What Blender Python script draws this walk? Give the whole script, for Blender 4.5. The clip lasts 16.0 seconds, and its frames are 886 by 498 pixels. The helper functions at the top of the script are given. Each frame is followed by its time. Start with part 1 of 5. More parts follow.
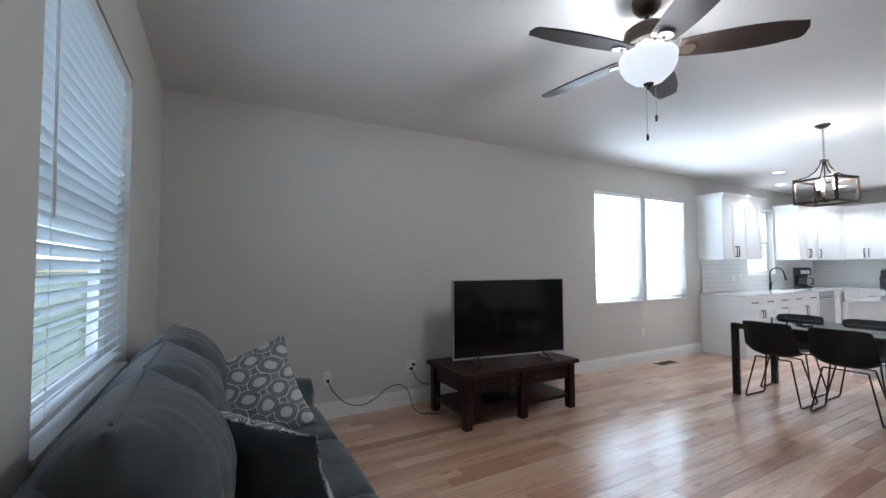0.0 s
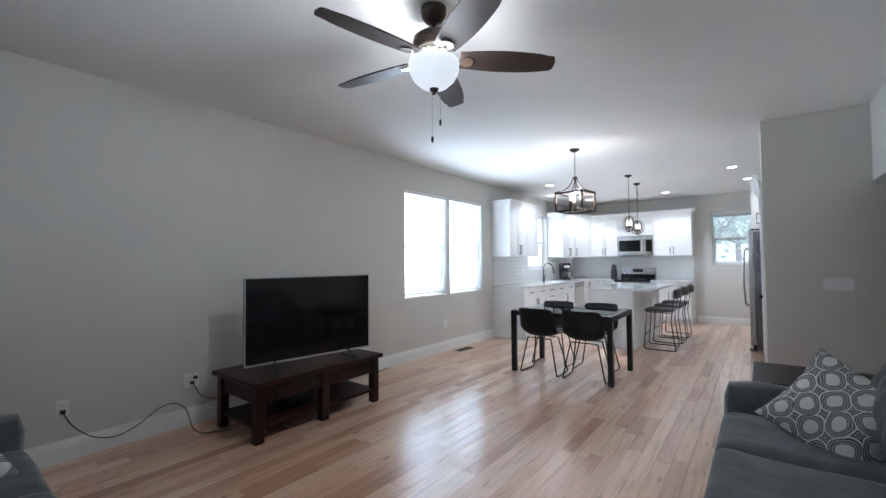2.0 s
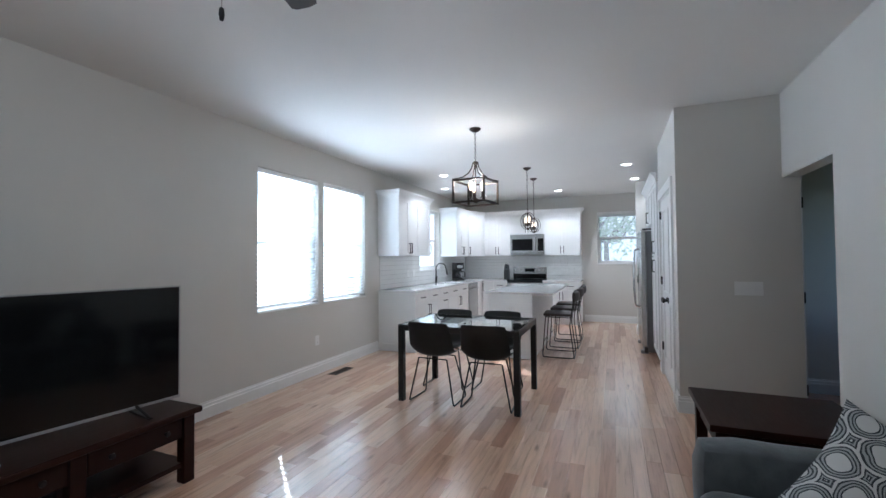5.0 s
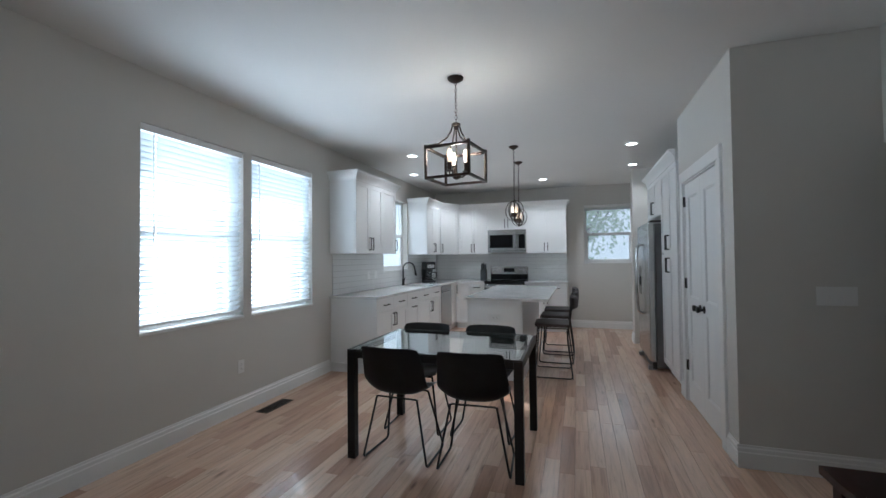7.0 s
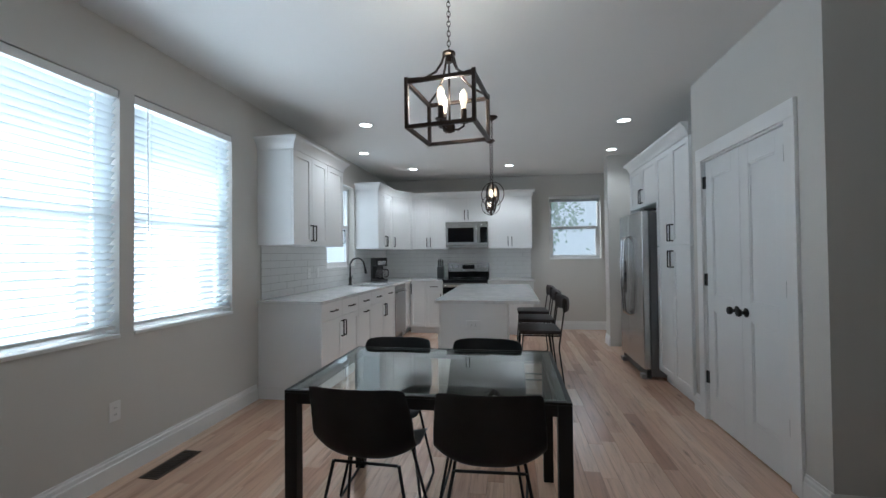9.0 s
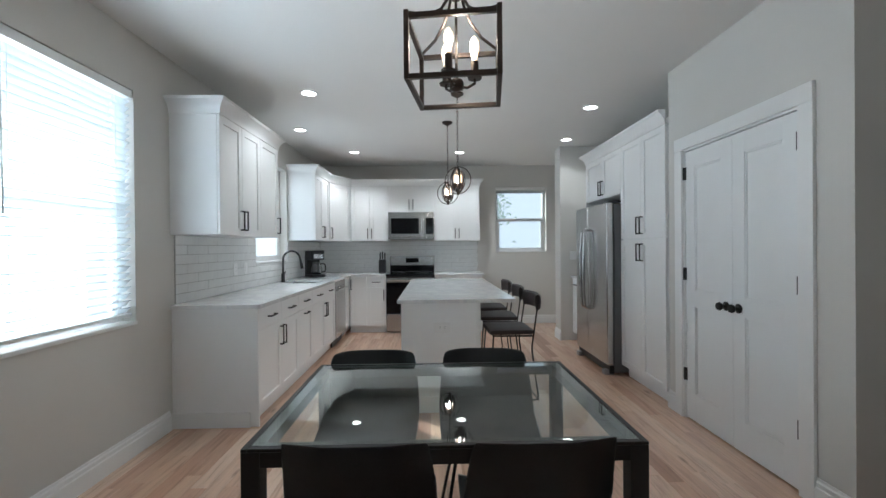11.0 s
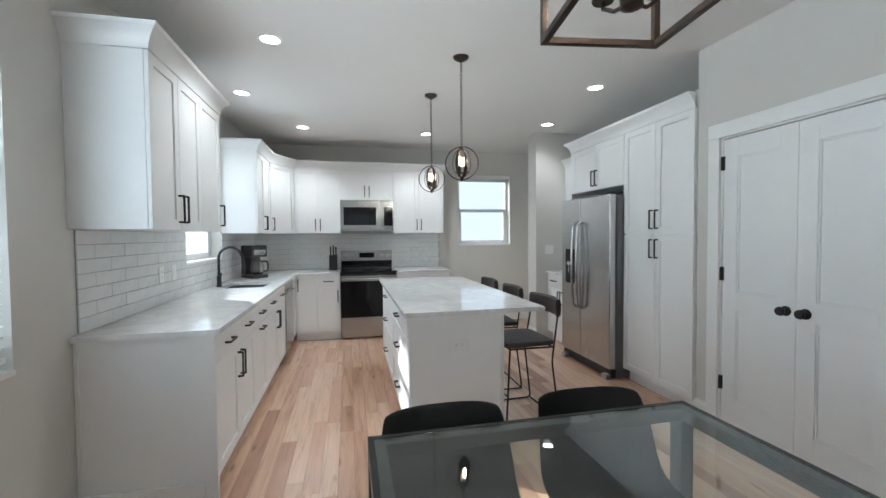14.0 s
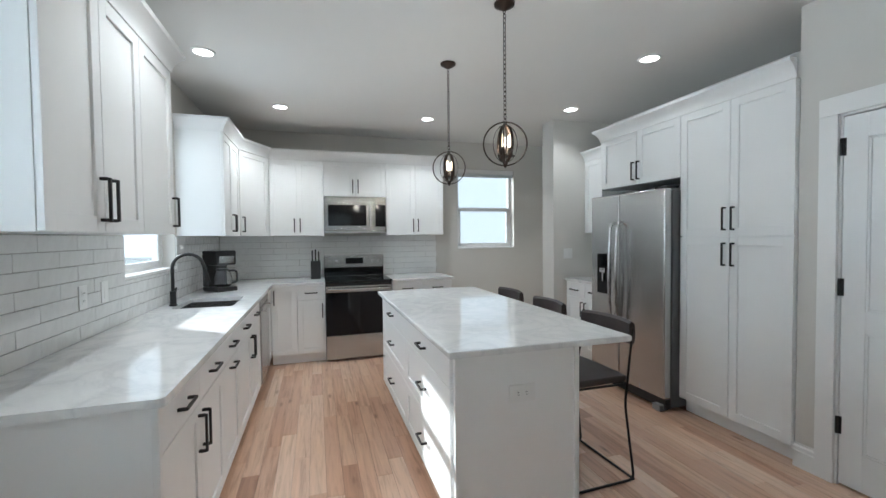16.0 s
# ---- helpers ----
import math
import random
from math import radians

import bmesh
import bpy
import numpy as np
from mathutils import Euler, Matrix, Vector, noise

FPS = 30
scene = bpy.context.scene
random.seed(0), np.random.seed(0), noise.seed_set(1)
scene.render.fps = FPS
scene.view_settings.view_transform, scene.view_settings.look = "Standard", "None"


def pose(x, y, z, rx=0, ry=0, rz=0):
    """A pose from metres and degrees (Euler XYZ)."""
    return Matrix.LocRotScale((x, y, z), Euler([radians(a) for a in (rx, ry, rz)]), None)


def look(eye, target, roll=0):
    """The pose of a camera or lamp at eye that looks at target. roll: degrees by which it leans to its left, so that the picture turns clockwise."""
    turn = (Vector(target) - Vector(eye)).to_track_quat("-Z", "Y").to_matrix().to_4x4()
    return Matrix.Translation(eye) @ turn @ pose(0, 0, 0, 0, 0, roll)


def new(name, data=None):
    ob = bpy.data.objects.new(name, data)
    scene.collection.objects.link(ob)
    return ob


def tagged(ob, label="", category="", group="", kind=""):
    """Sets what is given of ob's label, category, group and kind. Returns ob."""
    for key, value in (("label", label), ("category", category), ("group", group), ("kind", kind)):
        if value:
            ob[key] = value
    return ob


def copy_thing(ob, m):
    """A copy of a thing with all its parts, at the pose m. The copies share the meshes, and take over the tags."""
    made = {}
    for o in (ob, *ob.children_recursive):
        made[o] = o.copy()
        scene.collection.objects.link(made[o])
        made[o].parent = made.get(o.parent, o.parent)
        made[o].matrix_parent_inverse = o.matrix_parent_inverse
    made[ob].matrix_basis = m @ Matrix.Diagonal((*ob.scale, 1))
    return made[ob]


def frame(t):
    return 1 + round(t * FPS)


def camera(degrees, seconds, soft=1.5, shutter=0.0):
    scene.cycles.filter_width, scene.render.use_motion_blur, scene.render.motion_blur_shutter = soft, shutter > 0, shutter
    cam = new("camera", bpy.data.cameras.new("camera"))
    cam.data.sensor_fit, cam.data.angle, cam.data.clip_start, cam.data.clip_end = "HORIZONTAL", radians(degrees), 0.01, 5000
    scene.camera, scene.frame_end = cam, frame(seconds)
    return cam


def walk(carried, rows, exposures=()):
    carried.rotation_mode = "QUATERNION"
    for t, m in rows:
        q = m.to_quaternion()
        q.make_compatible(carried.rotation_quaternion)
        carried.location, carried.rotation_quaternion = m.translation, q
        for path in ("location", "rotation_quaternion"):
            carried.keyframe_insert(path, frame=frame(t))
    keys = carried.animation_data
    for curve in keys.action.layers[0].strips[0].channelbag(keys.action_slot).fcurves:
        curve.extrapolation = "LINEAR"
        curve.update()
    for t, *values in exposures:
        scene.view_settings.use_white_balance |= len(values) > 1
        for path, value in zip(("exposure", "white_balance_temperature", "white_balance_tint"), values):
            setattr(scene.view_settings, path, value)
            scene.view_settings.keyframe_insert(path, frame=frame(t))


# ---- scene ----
cam = camera(94.2, 16.0)
PATH = [
    (0, (0.008, 0.135, 1.358), (0.966, 1.889, 1.442), -0.3),
    (0.5, (0.055, 0.116, 1.371), (1.192, 1.76, 1.442), -0.4),
    (1, (0.107, 0.093, 1.369), (1.423, 1.597, 1.436), -0.4),
    (1.5, (0.159, 0.079, 1.366), (1.627, 1.435, 1.428), -0.4),
    (2, (0.209, 0.073, 1.348), (1.795, 1.29, 1.412), -0.5),
    (2.5, (0.28, 0.086, 1.346), (1.949, 1.187, 1.407), -0.5),
    (3, (0.387, 0.139, 1.349), (2.114, 1.146, 1.406), -0.5),
    (3.5, (0.524, 0.224, 1.356), (2.294, 1.155, 1.408), -0.5),
    (4, (0.728, 0.335, 1.372), (2.529, 1.202, 1.422), -0.5),
    (6.5, (1.996, 0.893, 1.397), (3.886, 1.545, 1.44), -0.6),
    (7, (2.28, 1.01, 1.373), (4.181, 1.63, 1.416), -0.6),
    (7.5, (2.533, 1.136, 1.357), (4.447, 1.714, 1.4), -0.6),
    (8, (2.769, 1.285, 1.35), (4.705, 1.786, 1.389), -0.5),
    (8.5, (2.97, 1.432, 1.323), (4.928, 1.839, 1.362), -0.5),
    (9, (3.142, 1.563, 1.321), (5.115, 1.888, 1.354), -0.6),
    (9.5, (3.303, 1.676, 1.311), (5.289, 1.903, 1.335), -0.6),
    (12, (3.762, 2.164, 1.345), (5.751, 1.959, 1.312), -0.6),
    (12.5, (3.882, 2.265, 1.35), (5.862, 1.988, 1.305), -0.7),
    (13, (4.013, 2.382, 1.361), (5.982, 2.039, 1.31), -0.6),
    (13.5, (4.177, 2.503, 1.379), (6.137, 2.11, 1.321), -0.6),
    (14, (4.335, 2.589, 1.393), (6.284, 2.144, 1.329), -0.5),
    (14.5, (4.533, 2.65, 1.395), (6.47, 2.155, 1.329), -0.5),
    (15, (4.742, 2.703, 1.392), (6.666, 2.159, 1.326), -0.6),
    (15.5, (4.98, 2.751, 1.398), (6.895, 2.179, 1.332), -0.6),
    (16, (5.197, 2.795, 1.412), (7.109, 2.208, 1.352), -0.6),
]
EXPOSURES = [(0, 1.15, 5400, 8), (4.2, 1.06, 5320, 8), (6.3, 0.36, 5400, 7), (8.0, 0.05, 5480, 5), (9.7, 0.06, 5480, 5), (11.8, 0.62, 5700, 4), (14.5, 0.66, 5720, 4), (16, 0.56, 5720, 4)]
walk(cam, [(t, look(eye, target, roll)) for t, eye, target, roll in PATH], EXPOSURES)

# ---- light ----
world = bpy.data.worlds.new("world")
scene.world = world
world.use_nodes = True
sky = world.node_tree.nodes.new("ShaderNodeTexSky")
sky.sky_type, sky.sun_disc = "NISHITA", False
SUN_WAY = Vector((-0.86, -1.0, -0.78)).normalized()
sky.sun_elevation = math.asin(-SUN_WAY.z)
sky.sun_rotation = math.atan2(-SUN_WAY.x, -SUN_WAY.y)
backdrop_node = world.node_tree.nodes["Background"]
backdrop_node.inputs["Strength"].default_value = 0.15
world.node_tree.links.new(sky.outputs[0], backdrop_node.inputs["Color"])
sun_data = bpy.data.lights.new("sun", "SUN")
sun_data.energy, sun_data.angle, sun_data.color = 5.0, radians(0.53), (1, 0.96, 0.9)
sun = new("sun", sun_data)
sun.matrix_world = look((0, 0, 0), SUN_WAY)


def window_light(name, centre, aim, w, h, power):
    d = bpy.data.lights.new(name, "AREA")
    d.shape, d.size, d.size_y, d.energy, d.color = "RECTANGLE", w, h, power, (0.89, 0.955, 1.0)
    ob = new(name, d)
    ob.matrix_world = look(centre, aim)
    return ob


window_light("window_daylight", (4.83, 4.25, 1.60), (4.83, 0, 1.60), 0.95, 1.55, 28)
window_light("window_daylight", (5.865, 4.25, 1.60), (5.865, 0, 1.60), 0.95, 1.55, 28)
window_light("window_daylight", (8.635, 4.45, 1.85), (8.635, 0, 1.5), 1.2, 1.1, 10)
window_light("window_daylight", (-0.80, 2.12, 1.60), (3, 2.12, 1.60), 1.2, 1.5, 7)



def glow_lamp(name, at, power, radius, colour=(1, 0.85, 0.68)):
    d = bpy.data.lights.new(name, "POINT")
    d.energy, d.shadow_soft_size, d.color = power, radius, colour
    ob = new(name, d)
    ob.location = at
    return ob


# ---- materials ----
def nodes_of(name):
    m = bpy.data.materials.new(name)
    m.use_nodes = True
    t = m.node_tree
    return m, t, t.nodes["Principled BSDF"]


def add(t, kind, **values):
    n = t.nodes.new(kind)
    for k, v in values.items():
        n.inputs[k.replace("_", " ")].default_value = v
    return n


def ramp(t, source, stops, interpolation="LINEAR"):
    n = t.nodes.new("ShaderNodeValToRGB")
    n.color_ramp.interpolation = interpolation
    e = n.color_ramp.elements
    while len(e) < len(stops):
        e.new(0.5)
    for el, (p, c) in zip(e, stops):
        el.position, el.color = p, (*c, 1)
    t.links.new(source, n.inputs["Fac"])
    return n


def paint(name, base, rough=0.5, metal=0.0, vary=0.06, scale=3.0, bump=0.05, grain=180.0, stretch=(1, 1, 1), coat=0.0):
    """A surface with broad tone changes and a fine grain."""
    m, t, b = nodes_of(name)
    co = t.nodes.new("ShaderNodeTexCoord")
    mp = add(t, "ShaderNodeMapping", Scale=stretch)
    t.links.new(co.outputs["Object"], mp.inputs["Vector"])
    big = add(t, "ShaderNodeTexNoise", Scale=scale, Detail=4.0)
    fine = add(t, "ShaderNodeTexNoise", Scale=grain, Detail=3.0)
    for n in (big, fine):
        t.links.new(mp.outputs[0], n.inputs["Vector"])
    lo, hi = [tuple(c * k for c in base) for k in (1 - vary, 1 + vary)]
    r = ramp(t, big.outputs["Fac"], [(0.3, lo), (0.7, hi)])
    t.links.new(r.outputs[0], b.inputs["Base Color"])
    rr = t.nodes.new("ShaderNodeMapRange")
    rr.inputs["To Min"].default_value, rr.inputs["To Max"].default_value = max(0.02, rough * (0.96 if metal else 0.85)), min(1, rough * (1.04 if metal else 1.15))
    t.links.new(fine.outputs["Fac"], rr.inputs["Value"])
    t.links.new(rr.outputs[0], b.inputs["Roughness"])
    b.inputs["Metallic"].default_value = metal
    b.inputs["Coat Weight"].default_value = coat
    if bump:
        bp = add(t, "ShaderNodeBump", Strength=bump, Distance=0.002)
        t.links.new(fine.outputs["Fac"], bp.inputs["Height"])
        t.links.new(bp.outputs[0], b.inputs["Normal"])
    return m


def relief(m, strength, distance):
    bp = m.node_tree.nodes["Bump"]
    bp.inputs["Strength"].default_value, bp.inputs["Distance"].default_value = strength, distance
    return m


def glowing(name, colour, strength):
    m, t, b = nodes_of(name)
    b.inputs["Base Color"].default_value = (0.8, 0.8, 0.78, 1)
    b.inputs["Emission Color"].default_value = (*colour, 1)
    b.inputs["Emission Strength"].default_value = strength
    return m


def glass(name, tint=(1, 1, 1), rough=0.0, ior=1.45):
    m, t, b = nodes_of(name)
    b.inputs["Base Color"].default_value = (*tint, 1)
    b.inputs["Roughness"].default_value = rough
    b.inputs["Transmission Weight"].default_value = 1
    b.inputs["IOR"].default_value = ior
    return m


def oak(name, source):
    """Oiled plank floor: each board its own tone, long grain and a few knots."""
    m, t, b = nodes_of(name)
    co = t.nodes.new("ShaderNodeTexCoord")
    if source == "object":
        rnd = t.nodes.new("ShaderNodeObjectInfo").outputs["Random"]
    else:
        rnd = t.nodes.new("ShaderNodeNewGeometry").outputs["Random Per Island"]
    off = t.nodes.new("ShaderNodeVectorMath")
    off.operation = "SCALE"
    off.inputs[0].default_value = (37, 11, 23)
    t.links.new(rnd, off.inputs["Scale"])
    plus = t.nodes.new("ShaderNodeVectorMath")
    t.links.new(co.outputs["Object"], plus.inputs[0])
    t.links.new(off.outputs[0], plus.inputs[1])
    tone = ramp(t, rnd, [(0.0, (0.42, 0.22, 0.135)), (0.12, (0.57, 0.33, 0.215)), (0.45, (0.67, 0.42, 0.285)), (0.8, (0.73, 0.485, 0.345)), (1.0, (0.77, 0.55, 0.41))])
    mp = add(t, "ShaderNodeMapping", Scale=(1.1, 16, 16))
    t.links.new(plus.outputs[0], mp.inputs["Vector"])
    grain = add(t, "ShaderNodeTexNoise", Scale=2.2, Detail=7.0, Roughness=0.62, Distortion=0.6)
    t.links.new(mp.outputs[0], grain.inputs["Vector"])
    g = ramp(t, grain.outputs["Fac"], [(0.22, (0.40, 0.34, 0.30)), (0.34, (0.72, 0.68, 0.64)), (0.48, (0.95, 0.94, 0.92)), (0.75, (1.14, 1.12, 1.08))])
    mul = t.nodes.new("ShaderNodeMix")
    mul.data_type, mul.blend_type = "RGBA", "MULTIPLY"
    mul.inputs["Factor"].default_value = 1
    t.links.new(tone.outputs[0], mul.inputs["A"])
    t.links.new(g.outputs[0], mul.inputs["B"])
    mk = add(t, "ShaderNodeMapping", Scale=(1.3, 4.5, 4.5))
    t.links.new(plus.outputs[0], mk.inputs["Vector"])
    knot = add(t, "ShaderNodeTexVoronoi", Scale=1.5)
    t.links.new(mk.outputs[0], knot.inputs["Vector"])
    k = ramp(t, knot.outputs["Distance"], [(0.03, (0.28, 0.2, 0.15)), (0.13, (1, 1, 1))])
    mul2 = t.nodes.new("ShaderNodeMix")
    mul2.data_type, mul2.blend_type = "RGBA", "MULTIPLY"
    mul2.inputs["Factor"].default_value = 0.75
    t.links.new(mul.outputs["Result"], mul2.inputs["A"])
    t.links.new(k.outputs[0], mul2.inputs["B"])
    t.links.new(mul2.outputs["Result"], b.inputs["Base Color"])
    rr = t.nodes.new("ShaderNodeMapRange")
    rr.inputs["To Min"].default_value, rr.inputs["To Max"].default_value = 0.36, 0.26
    t.links.new(grain.outputs["Fac"], rr.inputs["Value"])
    t.links.new(rr.outputs[0], b.inputs["Roughness"])
    b.inputs["Coat IOR"].default_value = 1.75
    b.inputs["Coat Weight"].default_value = 1.0
    b.inputs["Coat Roughness"].default_value = 0.20
    bp = add(t, "ShaderNodeBump", Strength=0.12, Distance=0.002)
    t.links.new(grain.outputs["Fac"], bp.inputs["Height"])
    t.links.new(bp.outputs[0], b.inputs["Normal"])
    return m


def marble(name):
    m, t, b = nodes_of(name)
    co = t.nodes.new("ShaderNodeTexCoord")
    n1 = add(t, "ShaderNodeTexNoise", Scale=2.6, Detail=9.0, Roughness=0.62, Distortion=1.6)
    n2 = add(t, "ShaderNodeTexNoise", Scale=7.0, Detail=6.0, Distortion=0.8)
    for n in (n1, n2):
        t.links.new(co.outputs["Object"], n.inputs["Vector"])
    v = ramp(t, n1.outputs["Fac"], [(0.36, (0.80, 0.80, 0.79)), (0.45, (0.765, 0.767, 0.767)), (0.50, (0.69, 0.694, 0.70)), (0.55, (0.775, 0.775, 0.772)), (0.66, (0.82, 0.82, 0.81))])
    c = ramp(t, n2.outputs["Fac"], [(0.35, (0.91, 0.914, 0.918)), (0.6, (1, 1, 1))])
    mul = t.nodes.new("ShaderNodeMix")
    mul.data_type, mul.blend_type = "RGBA", "MULTIPLY"
    mul.inputs["Factor"].default_value = 0.8
    t.links.new(v.outputs[0], mul.inputs["A"])
    t.links.new(c.outputs[0], mul.inputs["B"])
    t.links.new(mul.outputs["Result"], b.inputs["Base Color"])
    b.inputs["Roughness"].default_value = 0.07
    return m


def slat_mat(name):
    m, t, b = nodes_of(name)
    b.inputs["Base Color"].default_value = (0.82, 0.83, 0.83, 1)
    b.inputs["Roughness"].default_value = 0.45
    tr = t.nodes.new("ShaderNodeBsdfTranslucent")
    tr.inputs["Color"].default_value = (0.85, 0.9, 0.92, 1)
    mx = t.nodes.new("ShaderNodeMixShader")
    mx.inputs["Fac"].default_value = 0.42
    t.links.new(b.outputs[0], mx.inputs[1])
    t.links.new(tr.outputs[0], mx.inputs[2])
    t.links.new(mx.outputs[0], t.nodes["Material Output"].inputs["Surface"])
    return m


def fabric(name, base, vary=0.2):
    m = paint(name, base, rough=0.9, vary=vary, scale=9.0, bump=0.35, grain=420.0)
    t = m.node_tree
    b = t.nodes["Principled BSDF"]
    co = t.nodes["Texture Coordinate"]
    mp = add(t, "ShaderNodeMapping", Scale=(1, 2.2, 1.4))
    t.links.new(co.outputs["Object"], mp.inputs["Vector"])
    fold = add(t, "ShaderNodeTexNoise", Scale=6.0, Detail=3.0, Roughness=0.5, Distortion=0.5)
    t.links.new(mp.outputs[0], fold.inputs["Vector"])
    old = t.nodes["Bump"]
    deep = add(t, "ShaderNodeBump", Strength=0.3, Distance=0.02)
    t.links.new(fold.outputs["Fac"], deep.inputs["Height"])
    t.links.new(old.outputs[0], deep.inputs["Normal"])
    t.links.new(deep.outputs[0], b.inputs["Normal"])
    b.inputs["Sheen Weight"].default_value = 0.35
    b.inputs["Sheen Roughness"].default_value = 0.4
    return m


def lattice_print(name):
    """Printed cotton: pale rounded lozenges ringed by thin wavering ink lines, small squares between."""
    m, t, b = nodes_of(name)
    co = t.nodes.new("ShaderNodeTexCoord")
    wob = add(t, "ShaderNodeTexNoise", Scale=7.0, Detail=3.0)
    t.links.new(co.outputs["Object"], wob.inputs["Vector"])
    shift = t.nodes.new("ShaderNodeVectorMath")
    shift.operation = "MULTIPLY_ADD"
    shift.inputs[1].default_value = (0.05, 0.05, 0.0)
    t.links.new(wob.outputs["Color"], shift.inputs[0])
    t.links.new(co.outputs["Object"], shift.inputs[2])
    mp = add(t, "ShaderNodeMapping", Rotation=(0, 0, radians(45)), Scale=(0.92, 1.12, 1))
    t.links.new(shift.outputs[0], mp.inputs["Vector"])
    vo = add(t, "ShaderNodeTexVoronoi", Scale=9.4, Randomness=0.06)
    vo.voronoi_dimensions, vo.distance = "2D", "MINKOWSKI"
    vo.inputs["Exponent"].default_value = 2.5
    t.links.new(mp.outputs[0], vo.inputs["Vector"])
    white, grey, ink = (0.60, 0.61, 0.60), (0.36, 0.38, 0.38), (0.045, 0.055, 0.065)
    r = ramp(t, vo.outputs["Distance"], [(0.0, white), (0.27, ink), (0.305, grey), (0.35, ink), (0.385, grey), (0.43, ink), (0.47, white), (0.535, ink), (0.57, grey), (0.60, ink), (0.635, white)], "CONSTANT")
    t.links.new(r.outputs[0], b.inputs["Base Color"])
    b.inputs["Roughness"].default_value = 0.9
    weave = add(t, "ShaderNodeTexNoise", Scale=300.0)
    t.links.new(co.outputs["Object"], weave.inputs["Vector"])
    bp = add(t, "ShaderNodeBump", Strength=0.3, Distance=0.002)
    t.links.new(weave.outputs["Fac"], bp.inputs["Height"])
    t.links.new(bp.outputs[0], b.inputs["Normal"])
    return m


WALL = paint("wall_paint", (0.62, 0.603, 0.568), 0.62, vary=0.02, scale=0.8, bump=0.12, grain=260)
CEIL = paint("ceiling_paint", (0.745, 0.735, 0.712), 0.8, vary=0.02, scale=0.8, bump=0.15, grain=220)
TRIM = paint("white_trim_paint", (0.80, 0.80, 0.79), 0.35, vary=0.015, bump=0.02)
CAB = paint("white_cabinet_paint", (0.80, 0.805, 0.80), 0.30, vary=0.012, bump=0.02)
DOORP = paint("white_door_paint", (0.79, 0.80, 0.80), 0.36, vary=0.015, bump=0.03)
TILE = relief(paint("glazed_white_tile", (0.78, 0.785, 0.775), 0.05, vary=0.03, scale=2.0, bump=0.35, grain=7), 0.9, 0.012)
GROUT = paint("grey_grout", (0.38, 0.37, 0.355), 0.9, vary=0.06, bump=0.2)
MARBLE = marble("polished_white_marble")
STEEL = paint("brushed_steel", (0.56, 0.56, 0.555), 0.27, 1.0, vary=0.02, scale=2.0, bump=0.0, grain=90, stretch=(1, 1, 0.05))
STEEL_H = paint("brushed_steel_across", (0.48, 0.48, 0.475), 0.25, 1.0, vary=0.03, scale=2.0, bump=0.0, grain=120, stretch=(0.03, 1, 1))
CHROME = paint("bright_steel", (0.66, 0.66, 0.66), 0.16, 1.0, vary=0.03, bump=0.0)
BLACKM = paint("matt_black_metal", (0.022, 0.021, 0.02), 0.42, 0.4, vary=0.15, bump=0.05)
BLACKP = paint("black_plastic", (0.018, 0.018, 0.019), 0.32, vary=0.1, bump=0.03)
BLACKG = paint("black_glass", (0.006, 0.006, 0.007), 0.07, vary=0.05, bump=0.0)
BLACKG.node_tree.nodes["Principled BSDF"].inputs["Specular IOR Level"].default_value = 0.3
BRONZE = paint("oiled_bronze", (0.055, 0.040, 0.032), 0.38, 0.8, vary=0.25, scale=12, bump=0.06)
NICKEL = paint("brushed_nickel", (0.60, 0.56, 0.52), 0.25, 1.0, vary=0.05, bump=0.02)
LEATHER = paint("black_faux_leather", (0.022, 0.024, 0.025), 0.36, vary=0.2, scale=8, bump=0.25, grain=150)
GREYLEATHER = paint("charcoal_faux_leather", (0.044, 0.034, 0.033), 0.5, vary=0.2, scale=8, bump=0.25, grain=150)
SOFA = fabric("slate_grey_velour", (0.088, 0.100, 0.108), 0.22)
DENIM = fabric("navy_fabric", (0.036, 0.044, 0.060), 0.3)
PRINT = lattice_print("lattice_print_cotton")
ESPRESSO = paint("espresso_stained_wood", (0.022, 0.0062, 0.0036), 0.34, vary=0.35, scale=5, bump=0.08, grain=90, stretch=(0.15, 1, 1))
ESPRESSO.node_tree.nodes["Principled BSDF"].inputs["Specular IOR Level"].default_value = 0.22
BLADE = paint("dark_walnut_blade", (0.026, 0.017, 0.014), 0.4, vary=0.3, scale=6, bump=0.06, grain=90, stretch=(0.15, 1, 1))
PLATE = paint("white_plastic", (0.78, 0.78, 0.77), 0.35, vary=0.01, bump=0.0)
SLAT = slat_mat("white_blind_slat")
PANE = glass("window_glass")
TABLEGLASS = glass("table_glass", (0.86, 0.95, 0.92))
CLEARGLASS = glass("clear_lamp_glass")
SCREEN = paint("tv_screen", (0.006, 0.0065, 0.007), 0.09, vary=0.05, bump=0.0)
VENTM = paint("brown_vent_metal", (0.10, 0.075, 0.055), 0.5, 0.5, vary=0.1)
# Near-black colour that stands in for shade inside the vent and socket slots.
RECESS_SHADE = paint("recess_shade_paint", (0.02, 0.02, 0.02), 0.7, vary=0.1)
BULB = glowing("warm_bulb", (1.0, 0.68, 0.40), 1.6)
BOWL = glowing("frosted_lit_glass", (1.0, 0.97, 0.93), 0.3)
# Emissive surface that stands in for the bright, washed-out sky outside.
GLOW_BACKDROP = glowing("glowing_sky_backdrop", (0.95, 0.98, 1.0), 0.48)
CANLENS = glowing("lit_downlight_lens", (1.0, 0.95, 0.88), 9)
OAK = oak("oak_plank", "object")
OAKREST = oak("oak_plank_joined", "island")
